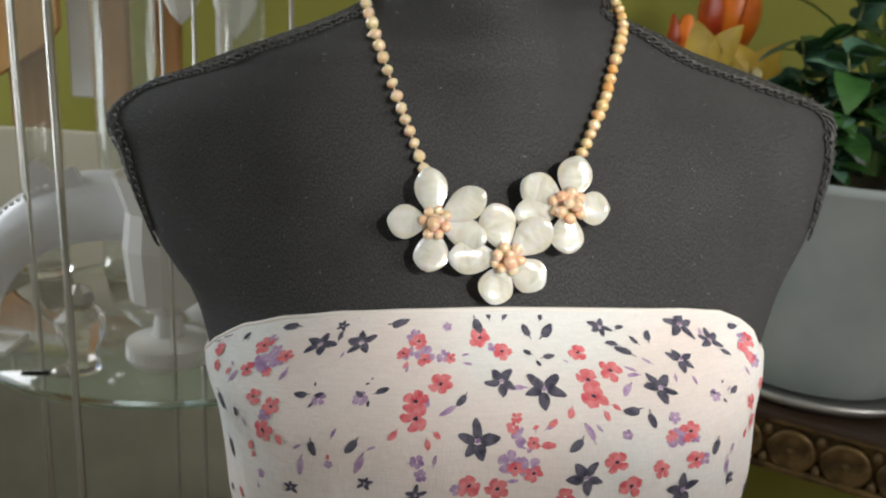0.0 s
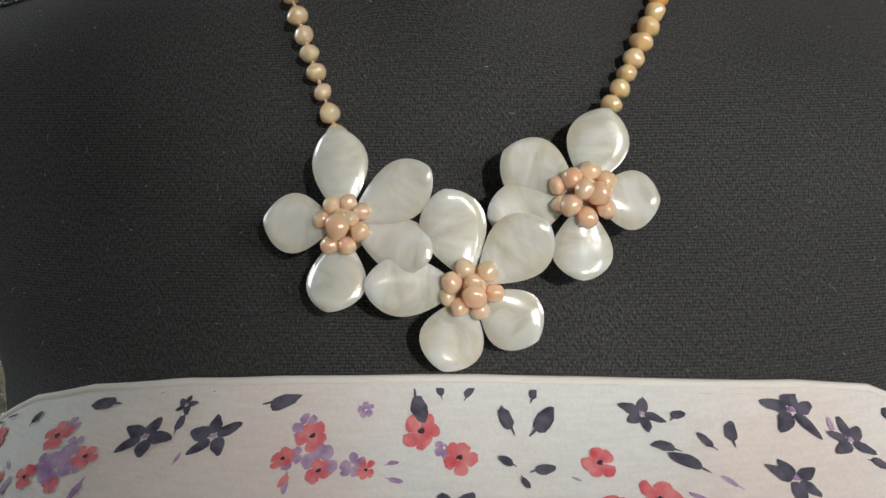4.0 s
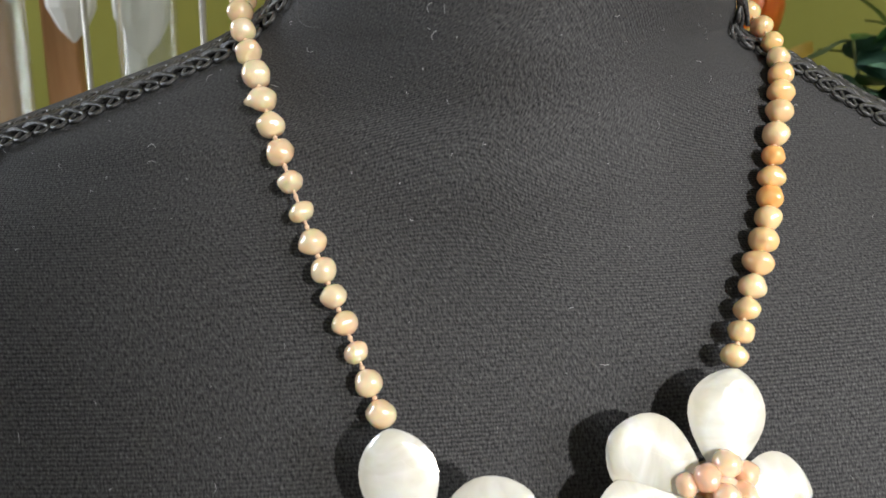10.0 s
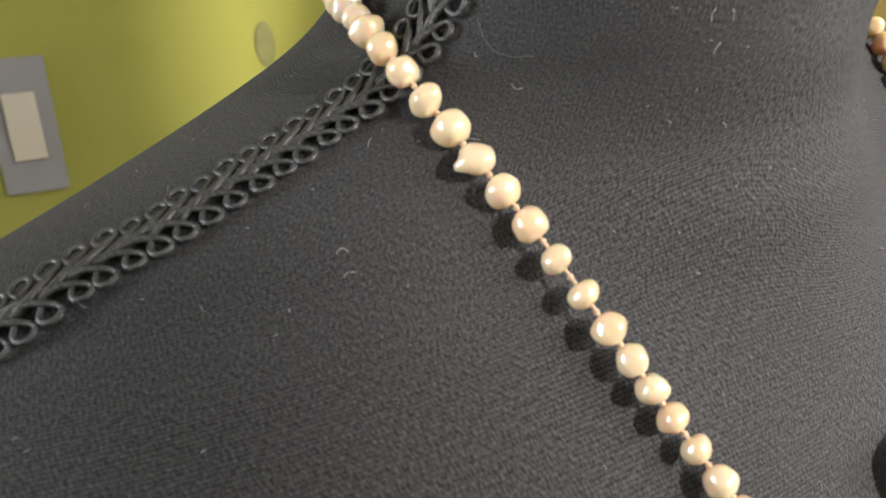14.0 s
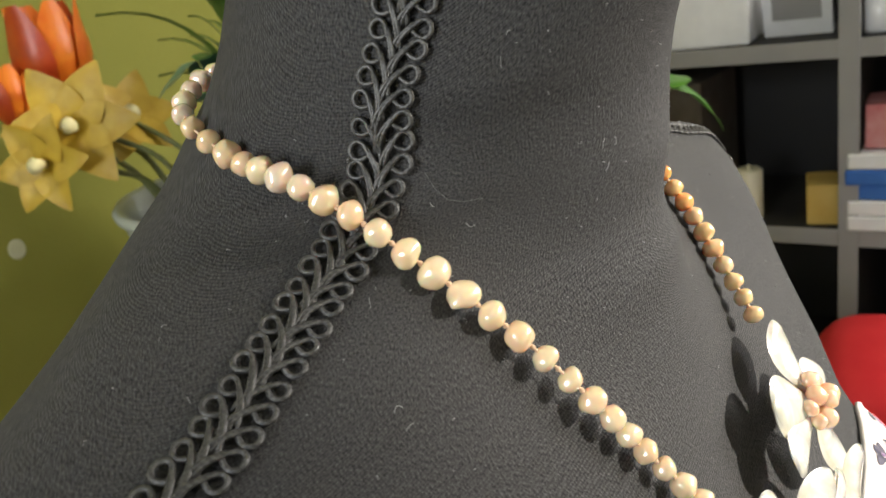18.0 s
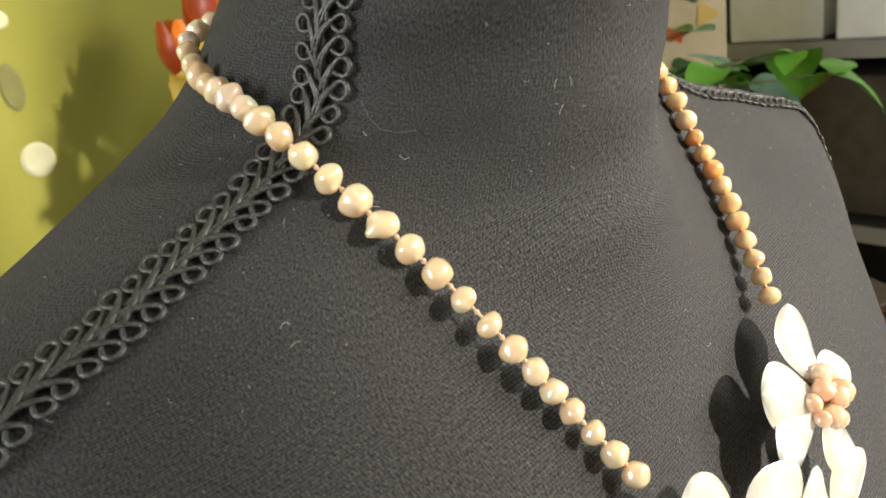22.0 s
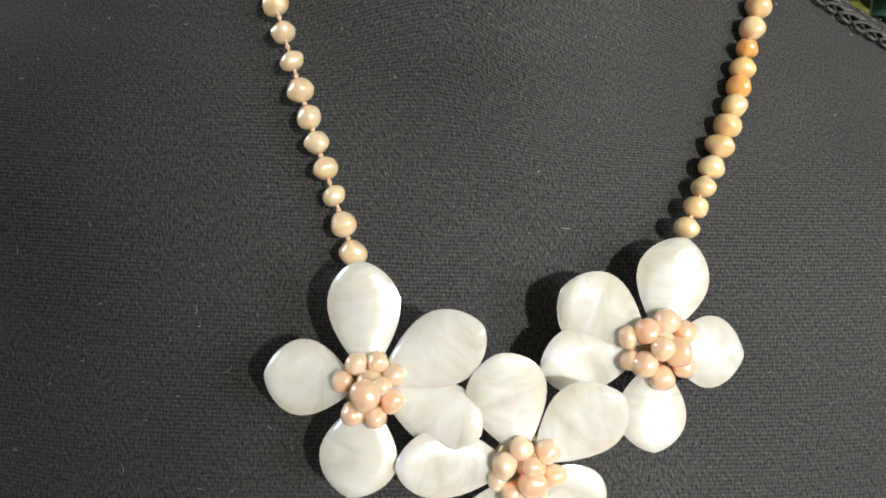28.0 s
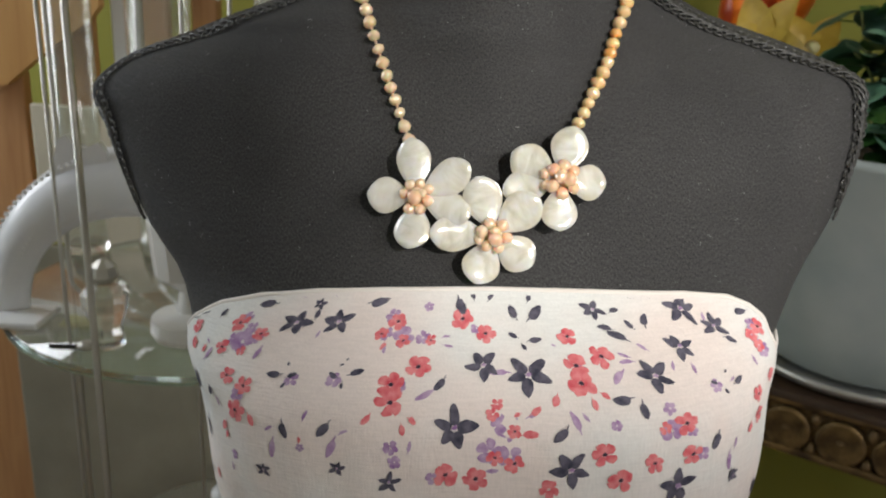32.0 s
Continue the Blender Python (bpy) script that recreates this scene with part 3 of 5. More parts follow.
def skin_frame(z, a, grow=0.0):
    """The skin's point, its direction round the form, up the form, and outwards."""
    p = skin(z, a, grow)
    u = (skin(z, a + 0.004, grow) - skin(z, a - 0.004, grow)).normalized()
    v = (skin(z + 0.0006, a, grow) - skin(z - 0.0006, a, grow)).normalized()
    out = u.cross(v).normalized()
    v = out.cross(u)
    return p, u, v, out


def reach(q, grow):
    """How far out q lies, as a share of the way from the form's axis to its skin."""
    _, yc, xc, w, f, b, nf, nb, full = section(q.z)
    d, n = (f, nf) if q.y < yc else (b, nb)
    y = min(0.0, q.y - yc + full * throat(q.x)) if q.y < yc else q.y - yc
    return (abs((q.x - xc) / (w + grow)) ** n + abs(y / (d + grow)) ** n) ** (1 / n)


def on_skin(q, grow):
    """The point of the skin on the level line from the form's axis through q."""
    _, yc, xc, *_ = section(q.z)
    k = 1 / reach(q, grow)
    return Vector((xc + (q.x - xc) * k, yc + (q.y - yc) * k, q.z))


def resting(p, gap):
    """The world point p, pushed outwards until it lies gap off the form's skin."""
    q = FORM_BACK @ Vector(p)
    return FORM @ (on_skin(q, gap) if reach(q, gap) < 1 else q)


def form_rings(zs, n):
    vs, fs = [], []
    for i, z in enumerate(zs):
        for k in range(n):
            vs.append(skin(z, 2 * math.pi * k / n))
            if i:
                fs.append(((i - 1) * n + k, (i - 1) * n + (k + 1) % n, i * n + (k + 1) % n, i * n + k))
    fs.append(tuple(range(n - 1, -1, -1)))
    fs.append(tuple((len(zs) - 1) * n + k for k in range(n)))
    return vs, fs


zs = list(np.linspace(0.82, 1.28, 60)) + list(np.linspace(1.283, 1.37, 90)) + list(np.linspace(1.373, 1.435, 16))
form = tagged(new("dress_form", mesh_of("dress_form", *form_rings(zs, 144), JERSEY)),
              "black jersey covered dress form bust with lint specks", "mannequin")
form.matrix_world = FORM
# the cloth's own lengths, round the form and up it, in metres
ring, rings = 144, len(zs)
points = np.array([v.co for v in form.data.vertices]).reshape(rings, ring, 3)
up = np.concatenate([np.zeros((1, ring)), np.cumsum(np.linalg.norm(np.diff(points, axis=0), axis=2), axis=0)])
step = np.linalg.norm(np.roll(points, -1, axis=1) - points, axis=2)
along = np.concatenate([np.zeros((rings, 1)), np.cumsum(step, axis=1)[:, :-1]], axis=1)
front = ring * 3 // 4
lengths = np.stack([along - along[:, front:front + 1], up - up[:, front:front + 1].mean()], axis=2).reshape(-1, 2)
layer = form.data.uv_layers.new(name="cloth")
corners = np.zeros(len(form.data.loops), dtype=np.int32)
form.data.loops.foreach_get("vertex_index", corners)
layer.data.foreach_set("uv", lengths[corners].astype(np.float32).ravel())
stand = thing("form_stand", "dark turned wooden stand under the dress form", "stand", at=Matrix.Translation((0.016, 0.0, 0)))
part("pole", lathe("pole", [(0.016, 0.03), (0.016, 0.5), (0.022, 0.52), (0.016, 0.54), (0.016, 0.86)], DARK_WOOD, 20), stand)
part("base", lathe("base", [(0.17, 0.0), (0.175, 0.012), (0.15, 0.024), (0.05, 0.034), (0.02, 0.05)], DARK_WOOD, 40), stand)

# ---- braided trim on the form's seams ----


def angle_at(z, y, side):
    """The angle at which the skin's section at z passes the depth y, on one side."""
    _, yc, xc, w, f, b, nf, nb, full = section(z)
    s = max(-1.0, min(1.0, (y - yc) / (f if y < yc else b)))
    e = math.asin(math.copysign(abs(s) ** ((nf if y < yc else nb) / 2), s))
    return e if side > 0 else math.pi - e


SEAM_Z = (1.2450, 1.2540, 1.2663, 1.2763, 1.2882, 1.2960, 1.3020, 1.3060, 1.3090, 1.3140, 1.3220, 1.3300, 1.3400, 1.3485, 1.354, 1.364, 1.379, 1.44)
SEAM_BARE = (-0.0165, -0.0140, -0.0120, -0.0110, -0.0080, -0.0030, 0.0030, 0.0080, 0.0105, 0.0098, 0.0070, 0.0060, 0.0060, 0.0040, 0.0030, 0.0012, -0.0040, -0.0235)
SEAM_SUN = (-0.0232, -0.0210, -0.0172, -0.0150, -0.0115, -0.0075, -0.0045, -0.0036, -0.0022, 0.0008, 0.0034, 0.0046, 0.0060, 0.0050, 0.0034, 0.0012, -0.0040, -0.0235)


def trim_path(side):
    """Heights and angles along one shoulder seam, from the neck to the arm's end."""
    return [(z, angle_at(z, float(np.interp(z, SEAM_Z, SEAM_SUN if side > 0 else SEAM_BARE)), side))
            for z in list(np.linspace(1.432, 1.310, 150)) + list(np.linspace(1.3095, 1.246, 120))]


def loop_mesh(name, flip):
    """One scroll of the gimp: two cords run from the core and curl into a loop."""
    c = [(x, y * 1.13, h) for x, y, h in ((-6.4, 0.1, 0.5), (-4.3, 0.35, 1.05), (-2.2, 0.95, 1.25), (-0.4, 1.9, 1.0), (0.9, 2.7, 0.65), (1.45, 3.7, 0.6), (0.75, 4.65, 0.55),
         (-0.6, 4.8, 0.55), (-1.6, 4.0, 0.55), (-1.55, 2.9, 0.6), (-0.9, 1.9, 0.7))]
    pts = spline([(x * 0.001, y * 0.001 * flip, h * 0.001) for x, y, h in c], 3)
    vs, fs = tube(pts, 0.00047, 6)
    inner = spline([(x * 0.001 - 0.0006, (y - 0.75) * 0.001 * flip, h * 0.001 + 0.0001) for x, y, h in c[:5]], 3)
    v2, f2 = tube(inner, 0.00046, 6)
    fs += [tuple(i + len(vs) for i in f) for f in f2]
    vs += v2
    return mesh_of(name, vs, fs, CORD)


LOOP_OUT, LOOP_IN = loop_mesh("loop", 1), loop_mesh("loop", -1)


def lay_trim(side, label):
    trim = thing("braided_trim", label, "trim", "trims on the dress form", at=FORM)
    path = trim_path(side)
    place = [skin(z, a, 0.0002) for z, a in path]
    along = [0.0]
    for i in range(1, len(place)):
        along.append(along[-1] + (place[i] - place[i - 1]).length)
    count = int(along[-1] / 0.0041)
    core = []
    for k in range(count * 2):
        d = k * 0.00205
        i = min(len(place) - 2, int(np.searchsorted(along, d, "right")) - 1)
        t = (d - along[i]) / max(1e-9, along[i + 1] - along[i])
        z = path[i][0] + (path[i + 1][0] - path[i][0]) * t
        a = path[i][1] + (path[i + 1][1] - path[i][1]) * t
        p, u, v, out = skin_frame(z, a, 0.0002)
        j = min(len(place) - 1, i + 4)
        ahead = (place[max(0, j - 8)] - place[j]).normalized()
        ahead = (ahead - out * ahead.dot(out)).normalized()
        across = out.cross(ahead)
        m = Matrix((ahead, across, out)).transposed().to_4x4()
        m.translation = p
        wob = Matrix.Rotation(random.uniform(-0.1, 0.1), 4, "Z") @ Matrix.Diagonal((random.uniform(0.93, 1.06),) * 3 + (1,))
        part("loop", LOOP_OUT if k % 2 else LOOP_IN, trim, m @ wob)
        core.append(p + out * 0.0004 + across * (0.0003 if k % 2 else -0.0003))
    part("core_cord", mesh_of("core_cord", *tube(core, 0.0005, 6), CORD), trim)


lay_trim(-1, "black scrolled gimp braid sewn over the bare shoulder seam")
lay_trim(1, "black scrolled gimp braid sewn over the sunlit shoulder seam")

# ---- lint on the jersey ----
rng = random.Random(5)
vs, fs = [], []


def fibre(z, a, length, thick, bend):
    p, u, v, out = skin_frame(z, a, 0.00015)
    g = rng.uniform(0, 6.28)
    d, e = math.cos(g) * u + math.sin(g) * v, -math.sin(g) * u + math.cos(g) * v
    pts = [p + d * (length * (t - 0.5)) + e * (bend * length * math.sin(t * 3.1)) + out * (0.0004 * math.sin(3.1 * t)) for t in (0, 0.25, 0.5, 0.75, 1)]
    v2, f2 = tube(pts, thick, 4)
    fs.extend(tuple(i + len(vs) for i in f) for f in f2)
    vs.extend(v2)


for _ in range(560):
    fibre(rng.uniform(1.225, 1.40), rng.uniform(-math.pi, 0.4), rng.choice((0.0003, 0.0004, 0.0006, 0.0009, 0.0018)), rng.uniform(0.00003, 0.00008), rng.uniform(-0.4, 0.4))
lint = tagged(new("lint", mesh_of("lint", vs, fs, LINT)), "pale lint fibres caught on the black jersey", "lint", "", "stuff")
lint.matrix_world = FORM
vs, fs = [], []
fibre(1.3495, angle_at(1.3495, -0.0085, -1), 0.011, 0.00005, 0.25)
hair = tagged(new("stray_fibre", mesh_of("stray_fibre", vs, fs, DUST)), "long thin stray fibre lying on the jersey neck", "fibre")
hair.matrix_world = FORM

# ---- floral dress ----


def rim(x, y):
    """Height of the dress's upper edge round the form."""
    if y > 0.0:
        return float(np.interp(y, [0.0, 0.05], [1.199, 1.185]))
    edge = float(np.interp(x, [-0.120, -0.104, -0.096, -0.089, -0.072, -0.058, -0.049, -0.027, -0.004, 0.019, 0.041, 0.065, 0.089, 0.1065, 0.117, 0.125, 0.129, 0.142],
                           [1.200, 1.2130, 1.2174, 1.2207, 1.2250, 1.2267, 1.2279, 1.2287, 1.2289, 1.2287, 1.2282, 1.2273, 1.2261, 1.2237, 1.2197, 1.2150, 1.2108, 1.200]))
    return edge + (1.199 - edge) * max(0.0, 1 + y / 0.04)


def ripple(p, top):
    """How far the cloth stands off its even layer: soft waves, drawn in towards the hem."""
    near = max(0.0, 1 - (top - p.z) / 0.010)
    g = math.atan2(p.y, p.x)
    return 0.0002 * math.sin(g * 31 + p.z * 55) * (1 - near) + 0.0002 * math.sin(g * 13 - p.z * 140) - 0.0016 * near * near


def dress_point(a, t, grow):
    """t = 0 at the hem, 1 at the rim."""
    p = skin(1.215, a, grow)
    top = rim(p.x, p.y) - 0.0014
    z = 0.86 + (top - 0.86) * t
    p = skin(z, a, grow)
    return on_skin(p, grow + ripple(p, top))


vs, fs, n = [], [], 220
ts = [1 - (1 - i / 70) ** 1.5 for i in range(71)]
for i, t in enumerate(ts):
    for k in range(n):
        vs.append(dress_point(2 * math.pi * k / n, t, 0.004))
        if i:
            fs.append(((i - 1) * n + k, (i - 1) * n + (k + 1) % n, i * n + (k + 1) % n, i * n + k))
dress = thing("strapless_dress", "white cotton strapless dress printed with coral, lilac and navy flowers", "dress", at=FORM)
panel = mesh_of("cloth", vs, fs, COTTON)
cloth = part("cloth", panel, dress)
thick = cloth.modifiers.new("thickness", "SOLIDIFY")
thick.thickness, thick.offset = 0.0008, -1.0
hem = [dress_point(2 * math.pi * k / 260, 1.0, 0.0032) for k in range(261)]
part("rolled_hem", mesh_of("rolled_hem", *tube(hem, 0.0011, 8), COTTON_HEM), dress, label="plain white rolled hem")

CORAL_FLOWERS = [
    (-99.1, 1.2100, 5.1, 0), (-99.6, 1.2045, 4.1, 0), (-79.1, 1.2150, 6.1, 1), (-69.4, 1.2130, 5.1, 1), (-77.0, 1.2074, 3.3, 0),
    (-85.3, 1.2071, 5.1, 1), (-82.1, 1.1992, 5.9, 1), (-74.7, 1.1976, 6.0, 1), (-78.3, 1.1883, 7.6, 1), (-17.7, 1.2184, 6.2, 1),
    (-23.7, 1.2150, 4.4, 1), (-15.7, 1.2132, 4.8, 1), (-5.6, 1.2134, 3.7, 1), (6.1, 1.2192, 6.9, 1), (-10.1, 1.2064, 7.5, 1),
    (-19.9, 1.2017, 7.9, 1), (-20.1, 1.1967, 8.6, 1), (-0.5, 1.1721, 7.6, 1), (10.2, 1.1704, 7.8, 1), (14.4, 1.2151, 6.2, 1),
    (44.2, 1.2141, 6.2, 1), (46.6, 1.2065, 7.8, 1),
]
CORAL_FLOWERS_MORE = [
    (56.0, 1.2087, 7.7, 1), (47.9, 1.2019, 8.6, 1), (118.9, 1.2122, 5.6, 1), (115.6, 1.2103, 4.6, 0), (118.4, 1.2065, 4.4, 0),
    (116.4, 1.1905, 5.5, 1), (118.0, 1.1816, 5.8, 1), (124.3, 1.1940, 4.7, 0), (18.0, 1.1965, 3.6, 0), (16.3, 1.1936, 4.2, 0),
    (23.9, 1.1879, 4.6, 1), (16.9, 1.1788, 5.1, 1), (23.9, 1.1763, 5.9, 1), (85.5, 1.1878, 7.2, 1), (77.8, 1.1869, 4.1, 0),
    (55.6, 1.1791, 7.7, 1), (61.7, 1.1688, 7.7, 1), (74.0, 1.1743, 6.1, 1), (88.3, 1.1759, 6.8, 1), (36.0, 1.1665, 6.4, 0),
]
LILAC_FLOWERS = [
    (-76.6, 1.2168, 4.3, 0), (-73.6, 1.2142, 4.5, 0), (-76.8, 1.2100, 8.4, 0), (-80.8, 1.2102, 4.4, 0), (-71.1, 1.2116, 4.0, 0),
    (-77.5, 1.1940, 4.8, 0), (-19.6, 1.2201, 4.9, 0), (-22.2, 1.2150, 4.8, 0), (-15.6, 1.2146, 7.2, 0), (-8.4, 1.2141, 4.6, 0),
    (-6.3, 1.2227, 3.1, 0), (-16.5, 1.2010, 4.0, 0), (-19.8, 1.1820, 4.8, 0), (-18.4, 1.1768, 4.2, 0), (-80.3, 1.1690, 3.3, 0),
    (-5.1, 1.1709, 4.4, 0), (-56.5, 1.2015, 4.7, 0), (-40.5, 1.2023, 5.1, 0), (11.2, 1.2166, 3.8, 0), (48.3, 1.2052, 4.1, 0),
    (20.8, 1.1903, 8.4, 0), (22.4, 1.1872, 4.6, 0),
]
LILAC_FLOWERS_MORE = [
    (15.2, 1.1811, 8.4, 0), (22.4, 1.1790, 8.0, 0), (116.2, 1.2133, 4.0, 0), (120.4, 1.2044, 5.1, 0), (116.8, 1.2090, 3.2, 0),
    (59.6, 1.1895, 3.6, 0), (79.3, 1.1934, 4.1, 0), (80.2, 1.1859, 7.1, 0), (87.8, 1.1848, 3.7, 0), (92.3, 1.1754, 4.4, 0),
    (98.3, 1.1977, 4.2, 0), (-52.6, 1.1800, 2.7, 0), (82.7, 1.1641, 3.5, 0),
]
NAVY_FLOWERS = [
    (-56.1, 1.2171, 11.1, 75), (-40.2, 1.2179, 11.1, 95), (2.8, 1.1891, 15.1, 80), (54.7, 1.2214, 8.3, 60), (88.1, 1.2208, 12.4, 140),
    (100.0, 1.2150, 10.1, 80), (85.7, 1.2103, 11.2, 20), (13.3, 1.2069, 12.1, 60), (29.3, 1.2043, 15.1, 50), (74.6, 1.2031, 13.1, 110),
    (43.8, 1.1738, 13.6, 55), (83.3, 1.1640, 14.5, 90), (-67.6, 1.1677, 5.8, 20), (-39.4, 1.1732, 6.1, 70), (-20.5, 1.1691, 8.0, 10),
    (107.4, 1.1609, 6.0, 30), (-47.6, 1.2230, 4.9, 90),
]
NAVY_LEAVES = [
    (-67.9, 1.2220, 180, 7.2), (-26.1, 1.2237, 0, 7.6), (-48.2, 1.2196, 90, 4.4), (-87.4, 1.2166, 80, 3.9), (-95.8, 1.2166, 30, 5.1),
    (-101.0, 1.2128, 30, 4.6), (-105.9, 1.1975, 300, 5.2), (-97.5, 1.1928, 300, 9.1), (-89.9, 1.1919, 300, 4.4), (-94.8, 1.1722, 290, 9.7),
    (-62.7, 1.2023, 190, 6.0), (-32.6, 1.2047, 20, 6.0), (-57.8, 1.2058, 300, 1.9), (-37.9, 1.2065, 30, 1.9), (-35.8, 1.2079, 60, 1.3),
    (-59.1, 1.2000, 250, 2.8), (-37.5, 1.2013, 270, 2.8), (-56.6, 1.2028, 30, 4.3), (-40.5, 1.2034, 160, 4.3), (-58.8, 1.1863, 280, 6.8),
    (-43.3, 1.1881, 235, 7.1), (5.2, 1.2234, 285, 7.6),
]
NAVY_LEAVES_MORE = [
    (-1.8, 1.2022, 240, 6.4), (10.3, 1.2256, 100, 3.6), (16.4, 1.2253, 60, 3.8), (31.1, 1.2251, 60, 4.1), (24.9, 1.2207, 112, 6.3),
    (32.6, 1.2202, 35, 8.1), (24.8, 1.2146, 145, 4.0), (31.9, 1.2133, 5, 5.3), (28.1, 1.2118, 290, 3.1), (61.9, 1.2212, 30, 4.1),
    (59.0, 1.2164, 150, 5.4), (63.5, 1.2140, 135, 7.6), (67.7, 1.2168, 120, 4.5), (73.1, 1.2178, 75, 5.9), (68.8, 1.2255, 25, 3.9),
    (76.1, 1.2267, 120, 3.4), (113.7, 1.2180, 180, 6.5), (105.7, 1.2108, 330, 5.0), (63.0, 1.1969, 190, 7.7), (69.8, 1.1940, 262, 6.9),
    (106.8, 1.1979, 15, 4.9), (101.9, 1.2017, 60, 1.6),
]
NAVY_LEAVES_LAST = [
    (102.1, 1.1957, 280, 2.4), (97.7, 1.1989, 160, 3.1), (41.0, 1.1871, 232, 7.6), (97.9, 1.1796, 248, 7.5), (106.6, 1.1618, 280, 5.9),
    (120.4, 1.1486, 280, 8.2), (-96.6, 1.1501, 280, 4.8),
]
LILAC_LEAVES = [
    (-91.5, 1.2033, 60, 5.8), (-69.7, 1.2080, 265, 5.9), (-91.6, 1.2074, 150, 2.7), (-86.9, 1.1888, 310, 4.0), (-63.5, 1.1783, 255, 8.5),
    (-64.3, 1.1855, 200, 3.8), (-41.1, 1.1815, 245, 8.8), (-37.0, 1.1870, 30, 3.8), (-22.7, 1.2114, 280, 4.6), (0.4, 1.2118, 340, 3.9),
    (-0.3, 1.2143, 20, 3.3), (-6.9, 1.1993, 215, 8.0), (-13.1, 1.1823, 70, 4.6), (-81.8, 1.1631, 280, 3.3), (-53.6, 1.2271, 280, 4.0),
    (-41.9, 1.2273, 280, 4.0), (-47.6, 1.2141, 80, 3.1), (-50.6, 1.1916, 80, 4.2), (19.6, 1.2051, 172, 7.3), (61.6, 1.2037, 215, 7.8),
    (65.3, 1.2073, 172, 5.7), (64.7, 1.2086, 160, 4.4),
]
LILAC_LEAVES_MORE = [
    (46.2, 1.1902, 100, 8.0), (48.8, 1.1924, 300, 3.8), (115.3, 1.2028, 270, 4.1), (104.6, 1.1988, 20, 2.7), (104.3, 1.1690, 262, 8.6),
    (106.8, 1.1747, 70, 4.5), (90.0, 1.2041, 270, 4.4), (81.8, 1.2055, 240, 4.0), (71.5, 1.2107, 130, 4.4), (30.5, 1.1932, 20, 5.9),
    (15.4, 1.1738, 10, 5.1), (96.6, 1.2175, 60, 4.1), (38.8, 1.2119, 330, 2.2),
]
CORAL_BUDS = [
    (-71.9, 1.1870, 300, 5.1), (-84.3, 1.1801, 240, 5.3), (-83.3, 1.1766, 270, 3.5), (-28.1, 1.1920, 240, 5.0), (-15.7, 1.1889, 280, 4.6),
    (-12.3, 1.1919, 325, 4.0), (-22.7, 1.2120, 265, 3.5), (38.9, 1.1976, 245, 5.1), (52.2, 1.1965, 280, 4.5), (55.9, 1.1988, 330, 3.9),
    (28.8, 1.1870, 0, 6.3), (31.2, 1.1941, 25, 5.1), (113.5, 1.1790, 260, 4.6), (-93.3, 1.2052, 250, 3.6), (-90.8, 1.1541, 265, 5.6),
    (-52.5, 1.1827, 80, 2.5), (25.2, 1.1934, 200, 3.0),
]


def print_patch(x, z, shapes, lift):
    """Flat printed shapes on the front of the cloth round the place x, z: outlines in metres, each with its dye."""
    made = {}
    _, yc, xc, w, f, b, nf, nb, full = section(z)
    t = min(0.995, abs(x - xc) / (w + 0.004))
    p0 = Vector((x, yc - (f + 0.004) * (1 - t ** nf) ** (1 / nf), z))
    q0 = on_skin(p0 + Vector((0.0005, 0, 0)), 0.004)
    u = (q0 - on_skin(p0 - Vector((0.0005, 0, 0)), 0.004)).normalized()
    v = (on_skin(p0 + Vector((0, 0, 0.0005)), 0.004) - on_skin(p0 - Vector((0, 0, 0.0005)), 0.004)).normalized()
    for outline, mat, high in shapes:
        vs, fs = made.setdefault(mat, ([], []))
        base = len(vs)
        cx, cy = sum(q[0] for q in outline) / len(outline), sum(q[1] for q in outline) / len(outline)
        for px, py in [(cx, cy)] + outline:
            p = p0 + u * px + v * py
            top = rim(p.x, p.y) - 0.0014
            p.z = min(p.z, top - 0.0012)
            vs.append(on_skin(p, 0.004 + ripple(p, top) + lift + high))
        m = len(outline)
        fs.extend((base, base + 1 + k, base + 1 + (k + 1) % m) for k in range(m))
    return made


def add_patch(name, x, z, shapes, lift):
    made = list(print_patch(x, z, shapes, lift).items())
    first = None
    for mat, (vs, fs) in made:
        ob = part(name if first is None else "centre", mesh_of(name, vs, fs, mat), dress if first is None else first)
        first = first or ob


def lobe(cx, cy, ang, length, width, pts=13, root=0.55, tip=1.15):
    """An uneven brushed outline of one petal that starts at cx, cy; root and tip say where it is full."""
    out = []
    bend = rng.uniform(-0.25, 0.25)
    for k in range(pts):
        t = 2 * math.pi * k / pts
        x = length * 0.5 * (1 - math.cos(t)) * rng.uniform(0.94, 1.06)
        y = width * 0.5 * math.sin(t) * (root + (tip - root) * x / length) * rng.uniform(0.86, 1.14) + bend * x * x / length
        out.append((cx + x * math.cos(ang) - y * math.sin(ang), cy + x * math.sin(ang) + y * math.cos(ang)))
    return out


def bloom(x, z, size, dye_, heart, lift):
    r, turn = size * 0.00056, rng.uniform(0, 6.28)
    shapes = []
    for k in range(5):
        g = turn + k * 1.2566 + rng.uniform(-0.2, 0.2)
        shapes.append((lobe(r * 0.12 * math.cos(g), r * 0.12 * math.sin(g), g, r * rng.uniform(0.86, 1.05), r * rng.uniform(0.84, 1.06)), dye_, 0.0))
    if heart:
        shapes.append((lobe(-r * 0.20, 0, 0.2, r * 0.42, r * 0.40, 9), heart, 0.00012))
    add_patch("printed_flower", x * 0.001, z, shapes, lift)


